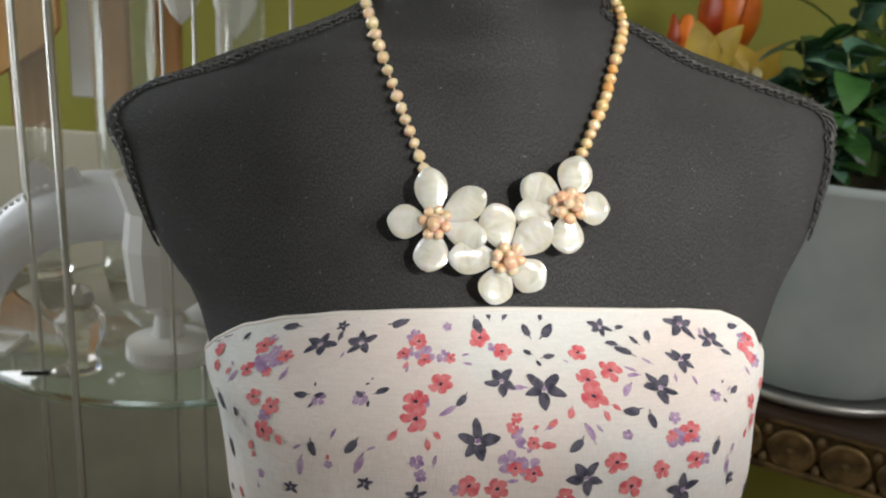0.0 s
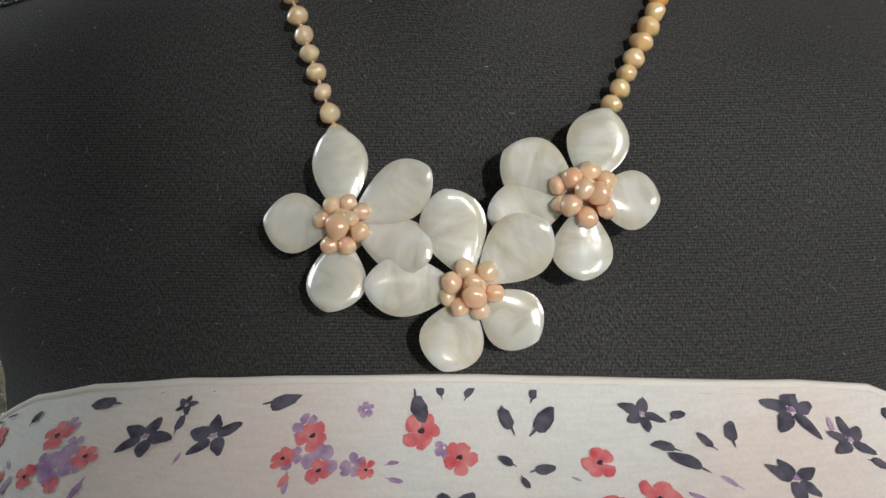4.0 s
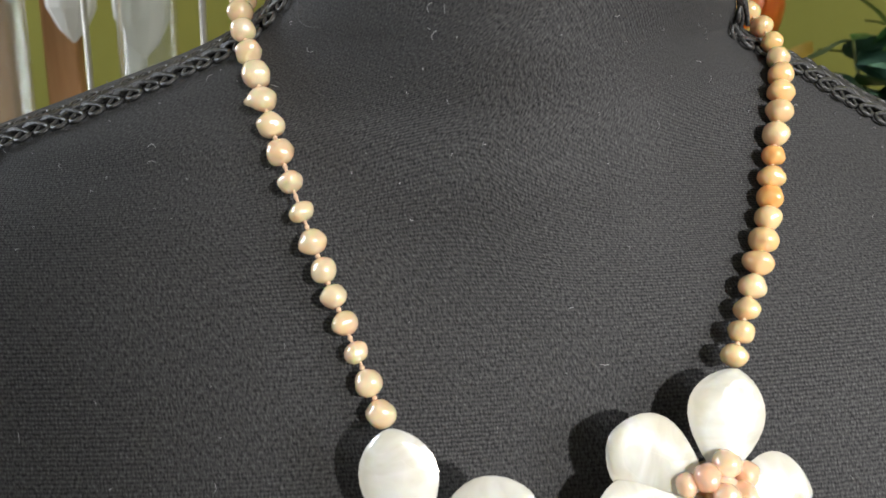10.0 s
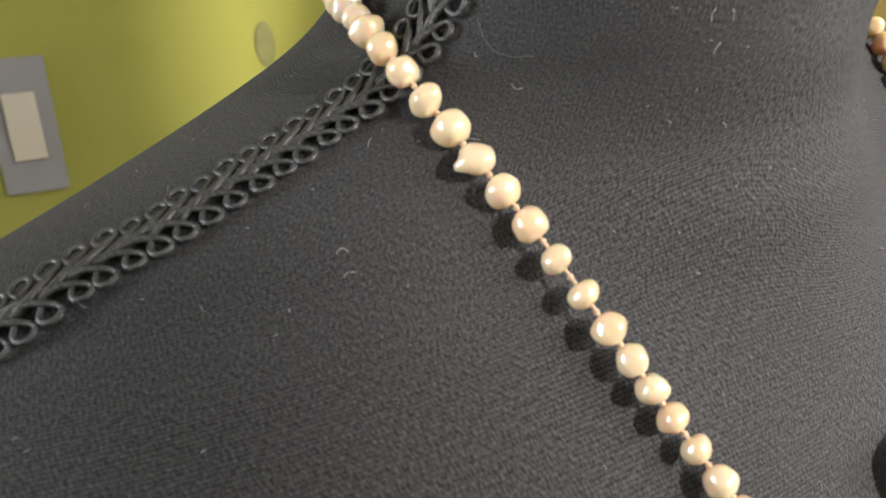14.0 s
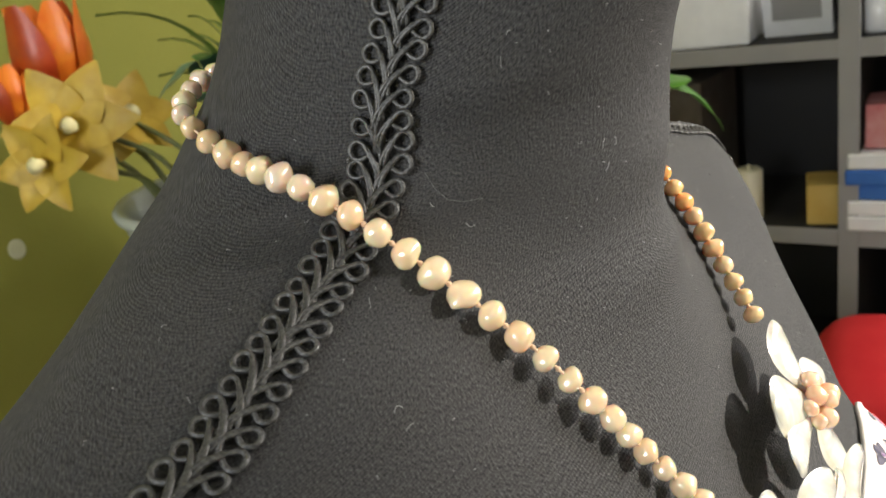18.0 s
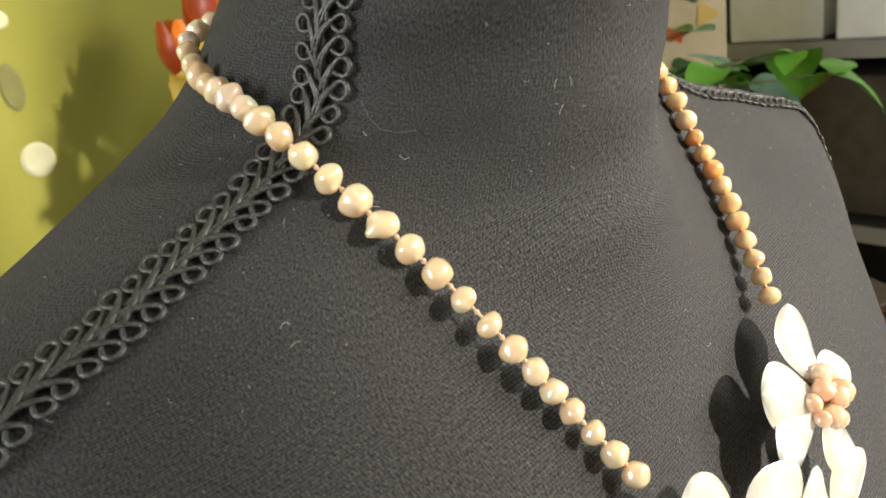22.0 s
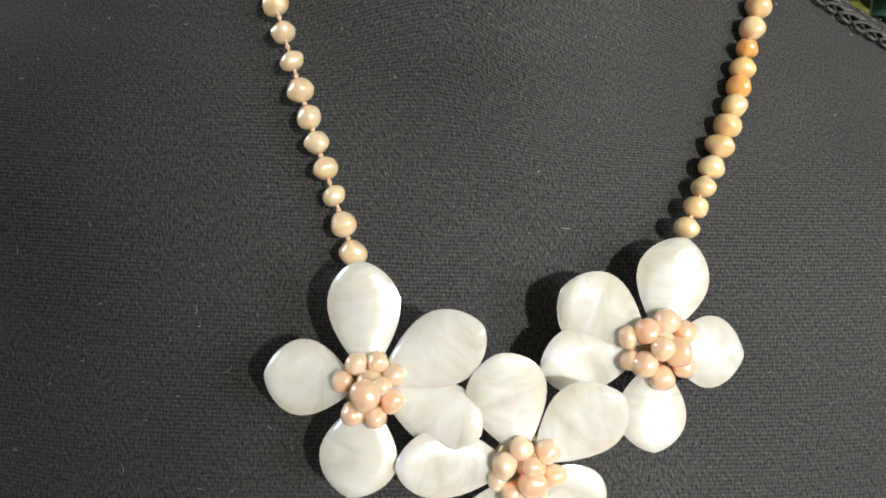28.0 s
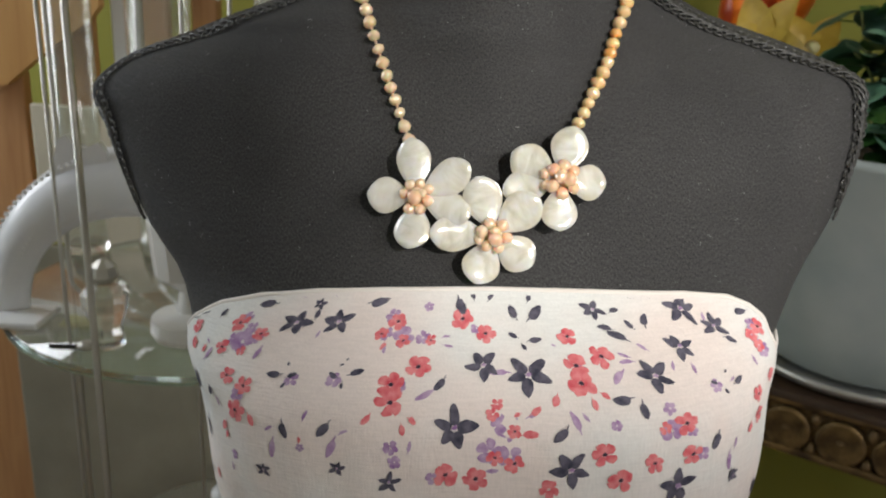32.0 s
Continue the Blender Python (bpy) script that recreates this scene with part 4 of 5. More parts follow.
def star(x, z, size, turn):
    """A dark five-petalled blossom, its first petal towards turn."""
    r, turn = size * 0.0005, radians(turn)
    shapes = []
    for k in range(5):
        g = turn + k * 1.2566 + rng.uniform(-0.22, 0.22)
        shapes.append((lobe(r * 0.13 * math.cos(g), r * 0.13 * math.sin(g), g, r * rng.uniform(0.78, 1.08), r * rng.uniform(0.52, 0.70), 13, 1.15, 0.55), NAVY, 0.0))
    shapes.append((lobe(-r * 0.13, 0, 0.3, r * 0.30, r * 0.24, 9), LILAC, 0.00012))
    add_patch("printed_flower", x * 0.001, z, shapes, 0.00036)


def leaf_print(x, z, ang, size, dye_, width, lift):
    length = size * 0.001
    g = radians(ang)
    start = (-math.cos(g) * length * 0.28, -math.sin(g) * length * 0.28)
    shapes = [(lobe(*start, g, length * 0.84, length * width, 13, 1.05, 0.75), dye_, 0.0)]
    end = (start[0] - math.cos(g + 0.15) * length * 0.26, start[1] - math.sin(g + 0.15) * length * 0.26)
    shapes.append((lobe(*end, g + 0.1, length * 0.42, length * 0.09, 9), dye_, 0.0))
    add_patch("printed_leaf", x * 0.001, z, shapes, lift)


for x, z, size, heart in CORAL_FLOWERS + CORAL_FLOWERS_MORE:
    bloom(x, z, size, CORAL, INK if heart else None, 0.00030)
for row in CORAL_BUDS:
    leaf_print(*row, CORAL, 0.55, 0.00033)
for x, z, size, heart in LILAC_FLOWERS + LILAC_FLOWERS_MORE:
    bloom(x, z, size, LILAC, None, 0.00022)
for row in NAVY_FLOWERS:
    star(*row)
for row in NAVY_LEAVES + NAVY_LEAVES_MORE + NAVY_LEAVES_LAST:
    leaf_print(*row, NAVY, 0.50, 0.00039)
for row in LILAC_LEAVES + LILAC_LEAVES_MORE:
    leaf_print(*row, LILAC, 0.34, 0.00027)

# ---- necklace ----
necklace = thing("necklace", "knotted freshwater pearl necklace with three shell flowers on the dress form", "necklace")


def potato(name, mat, seed, point=False):
    bm = bmesh.new()
    bmesh.ops.create_icosphere(bm, subdivisions=3, radius=1.0)
    off = Vector((seed * 3.7, seed * 1.3, 0))
    for v in bm.verts:
        d = v.co.normalized()
        k = 1 + 0.16 * noise.noise(d * 1.1 + off) + 0.04 * noise.noise(d * 3.2 + off)
        if point:
            k += 0.45 * max(0.0, d.dot(Vector((-0.93, 0, -0.36)))) ** 14
        v.co = d * k * 0.00272
    return bm_mesh(name, bm, mat, True)


ROSE = [potato("pearl", PEARL_ROSE, k) for k in range(5)]
GOLD_SIZE = 1.02
ROSE_POINT = potato("pearl", PEARL_ROSE, 8, True)
GOLD = [potato("pearl", PEARL_GOLD, 20 + k) for k in range(5)]
# every third pearl of each strand, from the flowers up to the nape
STRAND_BARE = [(-0.0085, -0.0468, 1.2795), (-0.0157, -0.0394, 1.2935), (-0.0221, -0.0330, 1.3068), (-0.0293, -0.0240, 1.3218),
               (-0.0357, -0.0130, 1.3351), (-0.0409, -0.0012, 1.3469), (-0.0406, 0.0143, 1.3531), (-0.0378, 0.0305, 1.3566),
               (-0.0265, 0.0560, 1.3625), (-0.0080, 0.0710, 1.3670), (0.0110, 0.0750, 1.3690)]
STRAND_SUN = [(0.0561, -0.0393, 1.2889), (0.0613, -0.0307, 1.2997), (0.0662, -0.0219, 1.3110), (0.0693, -0.0130, 1.3219),
              (0.0733, -0.0030, 1.3342), (0.0745, 0.0080, 1.3440), (0.0710, 0.0260, 1.3530), (0.0600, 0.0470, 1.3600),
              (0.0450, 0.0630, 1.3650), (0.0270, 0.0730, 1.3685)]
rng = random.Random(11)


def string_pearls(points, meshes, pointed, loose, size):
    places = [p if i < loose else resting(p, 0.0024) for i, p in enumerate(spline(points, 3))]
    for i, p in enumerate(places):
        ahead = (places[min(i + 1, len(places) - 1)] - places[max(i - 1, 0)]).normalized()
        s = size * rng.uniform(0.88, 1.08) * (0.9 if i in (2, 3) else 1.0)
        turn = ahead.to_track_quat("Z", "Y").to_matrix().to_4x4() @ Matrix.Rotation(rng.uniform(0, 6.28), 4, "Z")
        me = meshes[i % len(meshes)]
        if i == pointed:
            me, turn = ROSE_POINT, Matrix.Rotation(0.1, 4, "Y")
            s = 1.05
        ob = part("pearl", me, necklace)
        ob.matrix_local = Matrix.Translation(p) @ turn @ Matrix.Diagonal((s, s, s * rng.uniform(0.82, 1.02), 1))
    part("thread", mesh_of("thread", *tube(places, 0.0003, 6), SILK), necklace)
    for a, b in zip(places, places[1:]):
        knot = part("knot", KNOT, necklace)
        knot.matrix_local = Matrix.Translation((a + b) / 2)


bm = bmesh.new()
bmesh.ops.create_icosphere(bm, subdivisions=2, radius=0.0005)
for v in bm.verts:
    v.co *= 1 + 0.2 * noise.noise(v.co * 3000)
KNOT = bm_mesh("knot", bm, SILK, True)
string_pearls(STRAND_BARE, ROSE, 11, 24, 1.0)
string_pearls(STRAND_SUN, GOLD, -1, 13, GOLD_SIZE)


def petal_mesh(length, width, seed):
    """A polished shell drop along +x: domed front, thin rounded edge."""
    vs, fs, ns, nt = [], [], 18, 12
    half = []
    for i in range(ns + 1):
        s = i / ns
        q = 0.5 - 0.5 * math.cos(math.pi * s)
        half.append((q, width * 0.5 * max(0.0, math.sin(math.pi * q ** 1.22)) ** 0.62 * (0.80 + 0.28 * q)))
    for face in (1, -1):
        for i, (q, w) in enumerate(half):
            for k in range(nt + 1):
                y = -1 + 2 * k / nt
                edge = max(0.0, 1 - y * y) * min(1.0, (1 - q) * 9) * min(1.0, q * 8 + 0.15)
                dome = 0.00095 * edge ** 0.5 + 0.00045 * edge
                bow = 0.0011 * (q - 0.45) ** 2 * 4 - 0.0007 * y * y * w / (width * 0.5 + 1e-9)
                wave = 0.00025 * noise.noise(Vector((q * 3 + seed, y * 1.4, seed)))
                vs.append((q * length, y * w, (dome if face > 0 else -dome * 0.8) + bow + wave))
    row = nt + 1
    side = (ns + 1) * row
    for f in range(2):
        for i in range(ns):
            for k in range(nt):
                a, b = f * side + i * row + k, f * side + (i + 1) * row + k
                quad = (a, b, b + 1, a + 1)
                fs.append(quad if f == 0 else quad[::-1])
    loop = [i * row for i in range(ns + 1)] + [ns * row + k for k in range(1, nt + 1)] + [i * row + nt for i in range(ns - 1, -1, -1)] + [k for k in range(nt - 1, 0, -1)]
    for a, b in zip(loop, loop[1:] + loop[:1]):
        fs.append((b, a, a + side, b + side))
    return mesh_of("petal", vs, fs, SHELL)


def shell_flower(centre, lean_x, lean_z, petals, beads, label):
    """Five shell drops round a cluster of small pearls; the flower's face is y = lean_x x + lean_z z."""
    out = Vector((lean_x, -1, lean_z)).normalized()
    ex = Vector((1, lean_x, 0)).normalized()
    ez = out.cross(ex)
    if ez.z < 0:
        ez = -ez
    m = Matrix((ex, ez, out)).transposed().to_4x4()
    m.translation = centre
    back = lathe("shell_flower", [(0.0045, -0.0022), (0.0055, -0.0014), (0.0045, -0.0002)], WIRE, 20)
    flower = part("shell_flower", back, necklace, m, label)
    for k, (ang, length, width, lift, tip) in enumerate(petals):
        start = 0.0022
        ob = part("petal", petal_mesh(length * 0.001012 - start, width * 0.00108, k * 2.3 + centre[0] * 100), flower)
        ob.matrix_local = (Matrix.Rotation(radians(ang), 4, "Z") @ Matrix.Translation((start, 0, lift * 0.001))
                           @ Matrix.Rotation(radians(-tip), 4, "Y") @ Matrix.Rotation(rng.uniform(-0.10, 0.10), 4, "X"))
    for k, (x, y, s) in enumerate(beads):
        ob = part("bead", PEACH[k % len(PEACH)], flower)
        high = 0.0052 - 0.00009 * (x * x + y * y)
        r = s / 5.44 * 0.86
        ob.matrix_local = Matrix.Translation((x * 0.001, y * 0.001, high)) @ Matrix.Rotation(rng.uniform(0, 6), 4, "Y") @ Matrix.Diagonal((r, r, r, 1))
    part("seed_bead", PEACH[0], flower, Matrix.Translation((0.0008, 0.001, 0.0026)))


PEACH = [potato("bead", PEARL_PEACH, 40 + k) for k in range(5)]
# petals: direction, length, width, lift and tilt of the tip
shell_flower((-0.0022, -0.0641, 1.2611), -0.20, 0.41,
             [(105, 22.4, 12.9, 0.3, 2), (38, 23.2, 13.0, 0.5, 1), (-12, 21.2, 12.0, -0.5, -4), (-90, 19.4, 14.0, 0.3, 2), (-177, 19.0, 13.4, 0.8, 2)],
             [(-2.4, 4.0, 5.0), (1.2, 4.9, 4.6), (0.4, -0.9, 6.6), (4.4, 3.2, 4.6), (4.9, -1.2, 5.2), (-1.6, -4.8, 5.0), (2.4, -4.6, 5.0), (-4.4, 0.4, 4.4), (2.8, 1.2, 4.0)],
             "shell flower with cream grey petals and pink pearls")
shell_flower((0.0267, -0.0668, 1.2496), 0.08, 0.19,
             [(108, 22.3, 14.2, 0.4, 2), (43, 22.0, 14.2, 0.9, 3), (-35, 18.6, 13.8, -0.2, -2), (-107, 19.0, 14.0, 0.4, 2), (-179, 23.2, 13.0, 0.7, 2)],
             [(-1.4, 4.5, 5.2), (3.5, 3.9, 5.4), (-4.1, 1.2, 5.6), (1.0, -1.2, 6.4), (5.3, -0.6, 4.8), (2.4, -4.6, 4.8), (-2.2, -3.9, 5.0), (-5.0, -1.9, 4.6), (0.6, 1.8, 4.6)],
             "lowest shell flower with bright white petals")
shell_flower((0.0502, -0.0534, 1.2690), 0.14, 0.385,
             [(74, 21.8, 13.9, 0.3, -8), (-2, 17.2, 13.4, 0.2, 1), (-90, 19.2, 13.4, 0.4, 2), (-167, 21.8, 12.8, -0.4, -9), (150, 20.8, 14.6, 0.6, -13)],
             [(1.2, 5.4, 5.6), (-3.0, 3.4, 5.8), (5.0, 3.2, 5.4), (2.8, 0.0, 6.6), (5.0, -3.0, 5.4), (-3.2, -2.7, 6.0), (0.6, -5.3, 5.8), (-5.9, 2.0, 4.8), (-5.4, -2.2, 4.6), (-0.6, 0.6, 5.4)],
             "sunlit shell flower with white petals and peach pearls")

# ---- glass display stand ----
SHELF_Z, SHELF_AT = 1.045, Vector((-0.245, 0.375))
etagere = thing("glass_display_stand", "round glass shelf display stand with slim chrome rods", "display stand")
for z, r in ((SHELF_Z, 0.20), (0.70, 0.20), (0.30, 0.20)):
    plate = part("glass_shelf", lathe("glass_shelf", [(r - 0.004, -0.008), (r - 0.003, -0.006), (r - 0.003, -0.002), (r - 0.004, 0.0)], GLASS, 72), etagere,
                 Matrix.Translation((*SHELF_AT, z)))
    part("green_edge", lathe("green_edge", [(r - 0.0025, -0.0078), (r - 0.0005, -0.0065), (r, -0.004), (r - 0.0005, -0.0015), (r - 0.0025, -0.0002), (r - 0.0025, -0.0078)], GREEN_GLASS, 72, False), plate, label="polished green glass edge")
for x, y, r in ((-0.268, 0.166, 0.0025), (-0.215, 0.226, 0.0015), (-0.318, 0.215, 0.0015), (-0.40, 0.36, 0.0024), (-0.162, 0.42, 0.0024), (-0.30, 0.555, 0.0024)):
    part("rod", lathe("rod", [(r, 0.012), (r, 1.75)], CHROME, 14), etagere, Matrix.Translation((x, y, 0)))
part("foot_disc", lathe("foot_disc", [(0.2, 0.0), (0.205, 0.004), (0.205, 0.012), (0.2, 0.014)], CHROME, 60), etagere, Matrix.Translation((*SHELF_AT, 0)))
def glass_tube(x, y, r):
    """A tall cylinder vase with a thick foot and a rounded lip."""
    t = thing("glass_tube", "tall clear glass cylinder vase on the glass shelf", "vase", "glass cylinders", at=Matrix.Translation((x, y, SHELF_Z)))
    part("wall", lathe("wall", [(r, 0.010), (r, 0.418), (r - 0.002, 0.418), (r - 0.002, 0.012)], GLASS, 36, False), t)
    part("foot", lathe("foot", [(r - 0.002, 0.0), (r, 0.002), (r, 0.0095), (r - 0.001, 0.0098)], CUT_GLASS, 36), t)
    part("lip", lathe("lip", [(r + 0.0006, 0.4185), (r + 0.0012, 0.4205), (r - 0.001, 0.423), (r - 0.003, 0.4205), (r - 0.0024, 0.4185), (r + 0.0006, 0.4185)], CUT_GLASS, 36, False), t)


for x, y, r in ((-0.345, 0.47, 0.032), (-0.235, 0.52, 0.024), (-0.43, 0.45, 0.022)):
    glass_tube(x, y, r)


def arch_mesh(name, steps=44):
    """An arched shoulder of bowed sheet: feet wide apart, open below."""
    vs, fs, row = [], [], 7
    for i in range(steps + 1):
        a = math.pi * i / steps
        c, sn = math.cos(a), math.sin(a)
        for side in (0, 1):
            for k in range(row):
                q = k / (row - 1)
                rx, rz = 0.101 + 0.039 * q, 0.096 + 0.057 * q
                bow = 0.010 * math.sin(q * math.pi)
                vs.append((-rx * c, -bow + 0.004 * side + 0.02 * sn * q, rz * max(0.0, sn) ** 0.9))
    n = 2 * row
    for i in range(steps):
        o, p = i * n, (i + 1) * n
        for k in range(row - 1):
            fs.append((o + k, p + k, p + k + 1, o + k + 1))
            fs.append((o + row + k + 1, p + row + k + 1, p + row + k, o + row + k))
        fs.append((o + row, p + row, p, o))
        fs.append((o + row - 1, p + row - 1, p + n - 1, o + n - 1))
    for o in (0, steps * n):
        fs.append(tuple(o + k for k in range(row)) + tuple(o + n - 1 - k for k in range(row)))
    return mesh_of(name, vs, fs, ACRYLIC)


white = thing("necklace_display", "white bowed acrylic necklace display holding pearl strands", "display", at=pose(-0.285, 0.275, SHELF_Z, 0, 0, 4))
part("arch", arch_mesh("arch"), white)
neck_verts = [(x, y, z) for y in (0.010, 0.016) for x, z in ((-0.074, 0.106), (-0.071, 0.140), (-0.066, 0.157), (-0.059, 0.161), (-0.053, 0.154),
                                                            (-0.043, 0.151), (-0.031, 0.156), (-0.026, 0.149), (-0.022, 0.128), (-0.018, 0.106))]
part("neck", mesh_of("neck", neck_verts, [tuple(range(9, -1, -1)), tuple(range(10, 20))] + [(k, (k + 1) % 10, (k + 1) % 10 + 10, k + 10) for k in range(10)], ACRYLIC, False), white)
for x in (-0.112, 0.112):
    part("foot", block("foot", (0.07, 0.045, 0.006), ACRYLIC, 0.002), white, pose(x, -0.012, 0.0005))
small = potato("small_pearl", PAPER, 60)
for rx, rz, n, first in ((0.113, 0.116, 18, 28), (0.136, 0.149, 19, 20)):
    for k in range(n):
        a = radians(first + k * 2.7)
        part("small_pearl", small, white, Matrix.Translation((-rx * math.cos(a), -0.010 + 0.012 * math.sin(a), rz * math.sin(a) ** 0.9)) @ Matrix.Diagonal((0.75, 0.75, 0.75, 1)))


def faceted(name, profile, mat, n):
    me = lathe(name, profile, mat, n)
    me.polygons.foreach_set("use_smooth", [False] * len(me.polygons))
    return me


vase = thing("cut_glass_vase", "clear cut glass footed vase on the glass shelf", "vase", at=Matrix.Translation((-0.232, 0.262, SHELF_Z)))
part("foot", faceted("foot", [(0.034, 0.0), (0.036, 0.005), (0.035, 0.016), (0.014, 0.022), (0.011, 0.04)], CLOUDY_GLASS, 24), vase)
part("bowl", faceted("bowl", [(0.011, 0.04), (0.030, 0.055), (0.034, 0.10), (0.030, 0.13), (0.040, 0.16), (0.037, 0.16), (0.026, 0.13), (0.030, 0.10), (0.024, 0.06)], CLOUDY_GLASS, 14), vase)
bottle = thing("crystal_bottle", "small clear crystal perfume bottle on the glass shelf", "bottle", at=Matrix.Translation((-0.288, 0.222, SHELF_Z)))
part("body", faceted("body", [(0.010, 0.0), (0.014, 0.004), (0.011, 0.018), (0.018, 0.034), (0.020, 0.048), (0.012, 0.056)], CUT_GLASS, 8), bottle)
part("stopper", faceted("stopper", [(0.006, 0.056), (0.012, 0.062), (0.010, 0.070), (0.003, 0.075)], CHROME, 8), bottle)
dish = tagged(new("glass_bowl", lathe("glass_bowl", [(0.03, 0.0), (0.05, 0.01), (0.066, 0.055), (0.063, 0.055), (0.047, 0.013), (0.028, 0.004)], CLOUDY_GLASS, 22)),
              "clear pressed glass bowl on the glass shelf", "bowl")
dish.location = (-0.20, 0.36, SHELF_Z)
clasp = thing("dark_brooch", "small dark metal brooch lying on the glass shelf", "brooch", at=pose(-0.315, 0.212, SHELF_Z, 0, 0, 8))
part("pin", block("pin", (0.036, 0.004, 0.003), BLACK_BOARD, 0.001), clasp)
part("ornament", lathe("ornament", [(0.006, 0.0), (0.008, 0.002), (0.005, 0.006), (0.001, 0.007)], CHROME, 12), clasp, Matrix.Translation((0.012, 0, 0)))

blue = thing("blue_bottle", "pale blue bottle standing on the lower glass shelf", "bottle", at=Matrix.Translation((-0.20, 0.24, 0.70)))
part("body", lathe("body", [(0.026, 0), (0.029, 0.01), (0.029, 0.14), (0.012, 0.17)], BLUE_GLASS, 24), blue)
part("cap", lathe("cap", [(0.012, 0.17), (0.014, 0.175), (0.014, 0.205), (0.010, 0.21)], ACRYLIC, 20), blue)
pack = thing("round_topped_packet", "white and navy display packet on the lower shelf", "packet", at=pose(-0.145, 0.26, 0.70, 0, 0, 6))
part("sleeve", block("sleeve", (0.06, 0.03, 0.16), PAPER, 0.006), pack)
part("label_panel", block("label_panel", (0.052, 0.004, 0.075), NAVY_CARD, 0.001), pack, Matrix.Translation((0, -0.0165, 0.08)))

# ---- screen of boards behind the display stand ----
screen = thing("board_screen", "upright tan wooden boards with white strips against the lime wall", "screen")
for x0, x1, mat, low, top, y in ((-0.90, -0.80, PALE_PAINT, 0.0, 1.9, 0.70), (-0.79, -0.635, TAN_WOOD, 0.0, 1.9, 0.69), (-0.582, -0.528, TAN_WOOD, 0.0, 1.9, 0.68),
                                 (-0.506, -0.462, PALE_PAINT, 1.21, 1.9, 0.69), (-0.458, -0.426, TAN_WOOD, 0.0, 1.9, 0.68),
                                 (-0.402, -0.366, TAN_WOOD, 0.0, 1.9, 0.70), (-0.318, -0.300, PALE_PAINT, 1.24, 1.9, 0.70)):
    part("board", block("board", (x1 - x0, 0.018, top - low), mat, 0.003), screen, Matrix.Translation(((x0 + x1) / 2, y, low)))
# a wide amber board with a slanting lower edge hangs before the others
edge = [(-0.72, 1.185), (-0.640, 1.192), (-0.585, 1.235), (-0.522, 1.277), (-0.504, 1.298), (-0.504, 1.9), (-0.72, 1.9)]
slant = [(x, y, z) for y in (0.651, 0.665) for x, z in edge]
part("slanted_board", mesh_of("slanted_board", slant, [tuple(range(7)), tuple(range(13, 6, -1))] + [(k + 7, (k + 1) % 7 + 7, (k + 1) % 7, k) for k in range(7)], AMBER_WOOD, False),
     screen, label="wide amber board with a slanting lower edge")
part("panel", block("panel", (0.34, 0.012, 0.19), BEIGE, 0.003), screen, Matrix.Translation((-0.44, 0.655, 0.98)))
part("panel", block("panel", (0.46, 0.012, 0.45), OLIVE_CLOTH, 0.003), screen, Matrix.Translation((-0.44, 0.655, 0.525)), label="muted olive cloth panel")
for z in (0.3, 1.7):
    part("rail", block("rail", (0.62, 0.02, 0.05), TAN_WOOD, 0.003), screen, Matrix.Translation((-0.59, 0.725, z)))



def crystal_drop(x, y, tip, size):
    """A flat pear-shaped drop on a thread from the top rail."""
    d = thing("crystal_drop", "pale cut crystal drop hanging on a thread", "pendant", "crystal drops", at=pose(x, y, tip, 0, 0, 15))
    me = faceted("drop", [(0.0008, 0.0), (size * 0.16, size * 0.16), (size * 0.29, size * 0.42), (size * 0.30, size * 0.60), (size * 0.20, size * 0.84), (size * 0.05, size)], CLOUDY_GLASS, 10)
    part("drop", me, d, Matrix.Diagonal((1, 0.55, 1, 1)))
    part("bead", faceted("bead", [(0.001, 0.0), (size * 0.09, size * 0.06), (size * 0.09, size * 0.13), (0.001, size * 0.19)], CUT_GLASS, 8), d, Matrix.Translation((0, 0, size)))
    part("thread", lathe("thread", [(0.0006, size * 1.18), (0.0006, 1.70 - tip)], PAPER, 6), d)


for x, y, tip, size in ((-0.330, 0.60, 1.312, 0.075), (-0.266, 0.60, 1.300, 0.085), (-0.385, 0.60, 1.345, 0.060)):
    crystal_drop(x, y, tip, size)
drop_rail = tagged(new("drop_rail", block("drop_rail", (0.42, 0.014, 0.014), CHROME, 0.002)), "slim metal rail carrying crystal drops", "rail")
drop_rail.location = (-0.46, 0.60, 1.6995)
part("bracket", block("bracket", (0.014, 0.11, 0.014), CHROME, 0.002), drop_rail, Matrix.Translation((-0.12, 0.06, 0)))

# ---- console table, planter and flowers ----
console = thing("console_table", "dark console table with carved antique gilt apron", "table", at=pose(0.62, 0.555, -0.038, 0, 0, -28.8))
part("table_top", block("table_top", (0.82, 0.36, 0.012), DARK_WOOD, 0.004), console, Matrix.Translation((0, 0.0, 0.951)))
part("apron", block("apron", (0.79, 0.34, 0.062), GILT, 0.004), console, Matrix.Translation((0, 0.0, 0.889)))
ros = lathe("rosette", [(0.026, 0.0), (0.0265, 0.005), (0.023, 0.009), (0.018, 0.004), (0.012, 0.009), (0.006, 0.004), (0.001, 0.010)], GILT, 24)
bud = lathe("leaf_bud", [(0.006, 0.0), (0.0065, 0.004), (0.003, 0.008), (0.0005, 0.009)], GILT, 12)
for k in range(13):
    part("rosette", ros, console, pose(-0.374 + k * 0.0575, -0.170, 0.919, 90, 0, 0))
    for z in (0.901, 0.938):
        part("leaf_bud", bud, console, pose(-0.345 + k * 0.0575, -0.170, z, 90, 0, 0) @ Matrix.Diagonal((1, 1.5, 1, 1)))
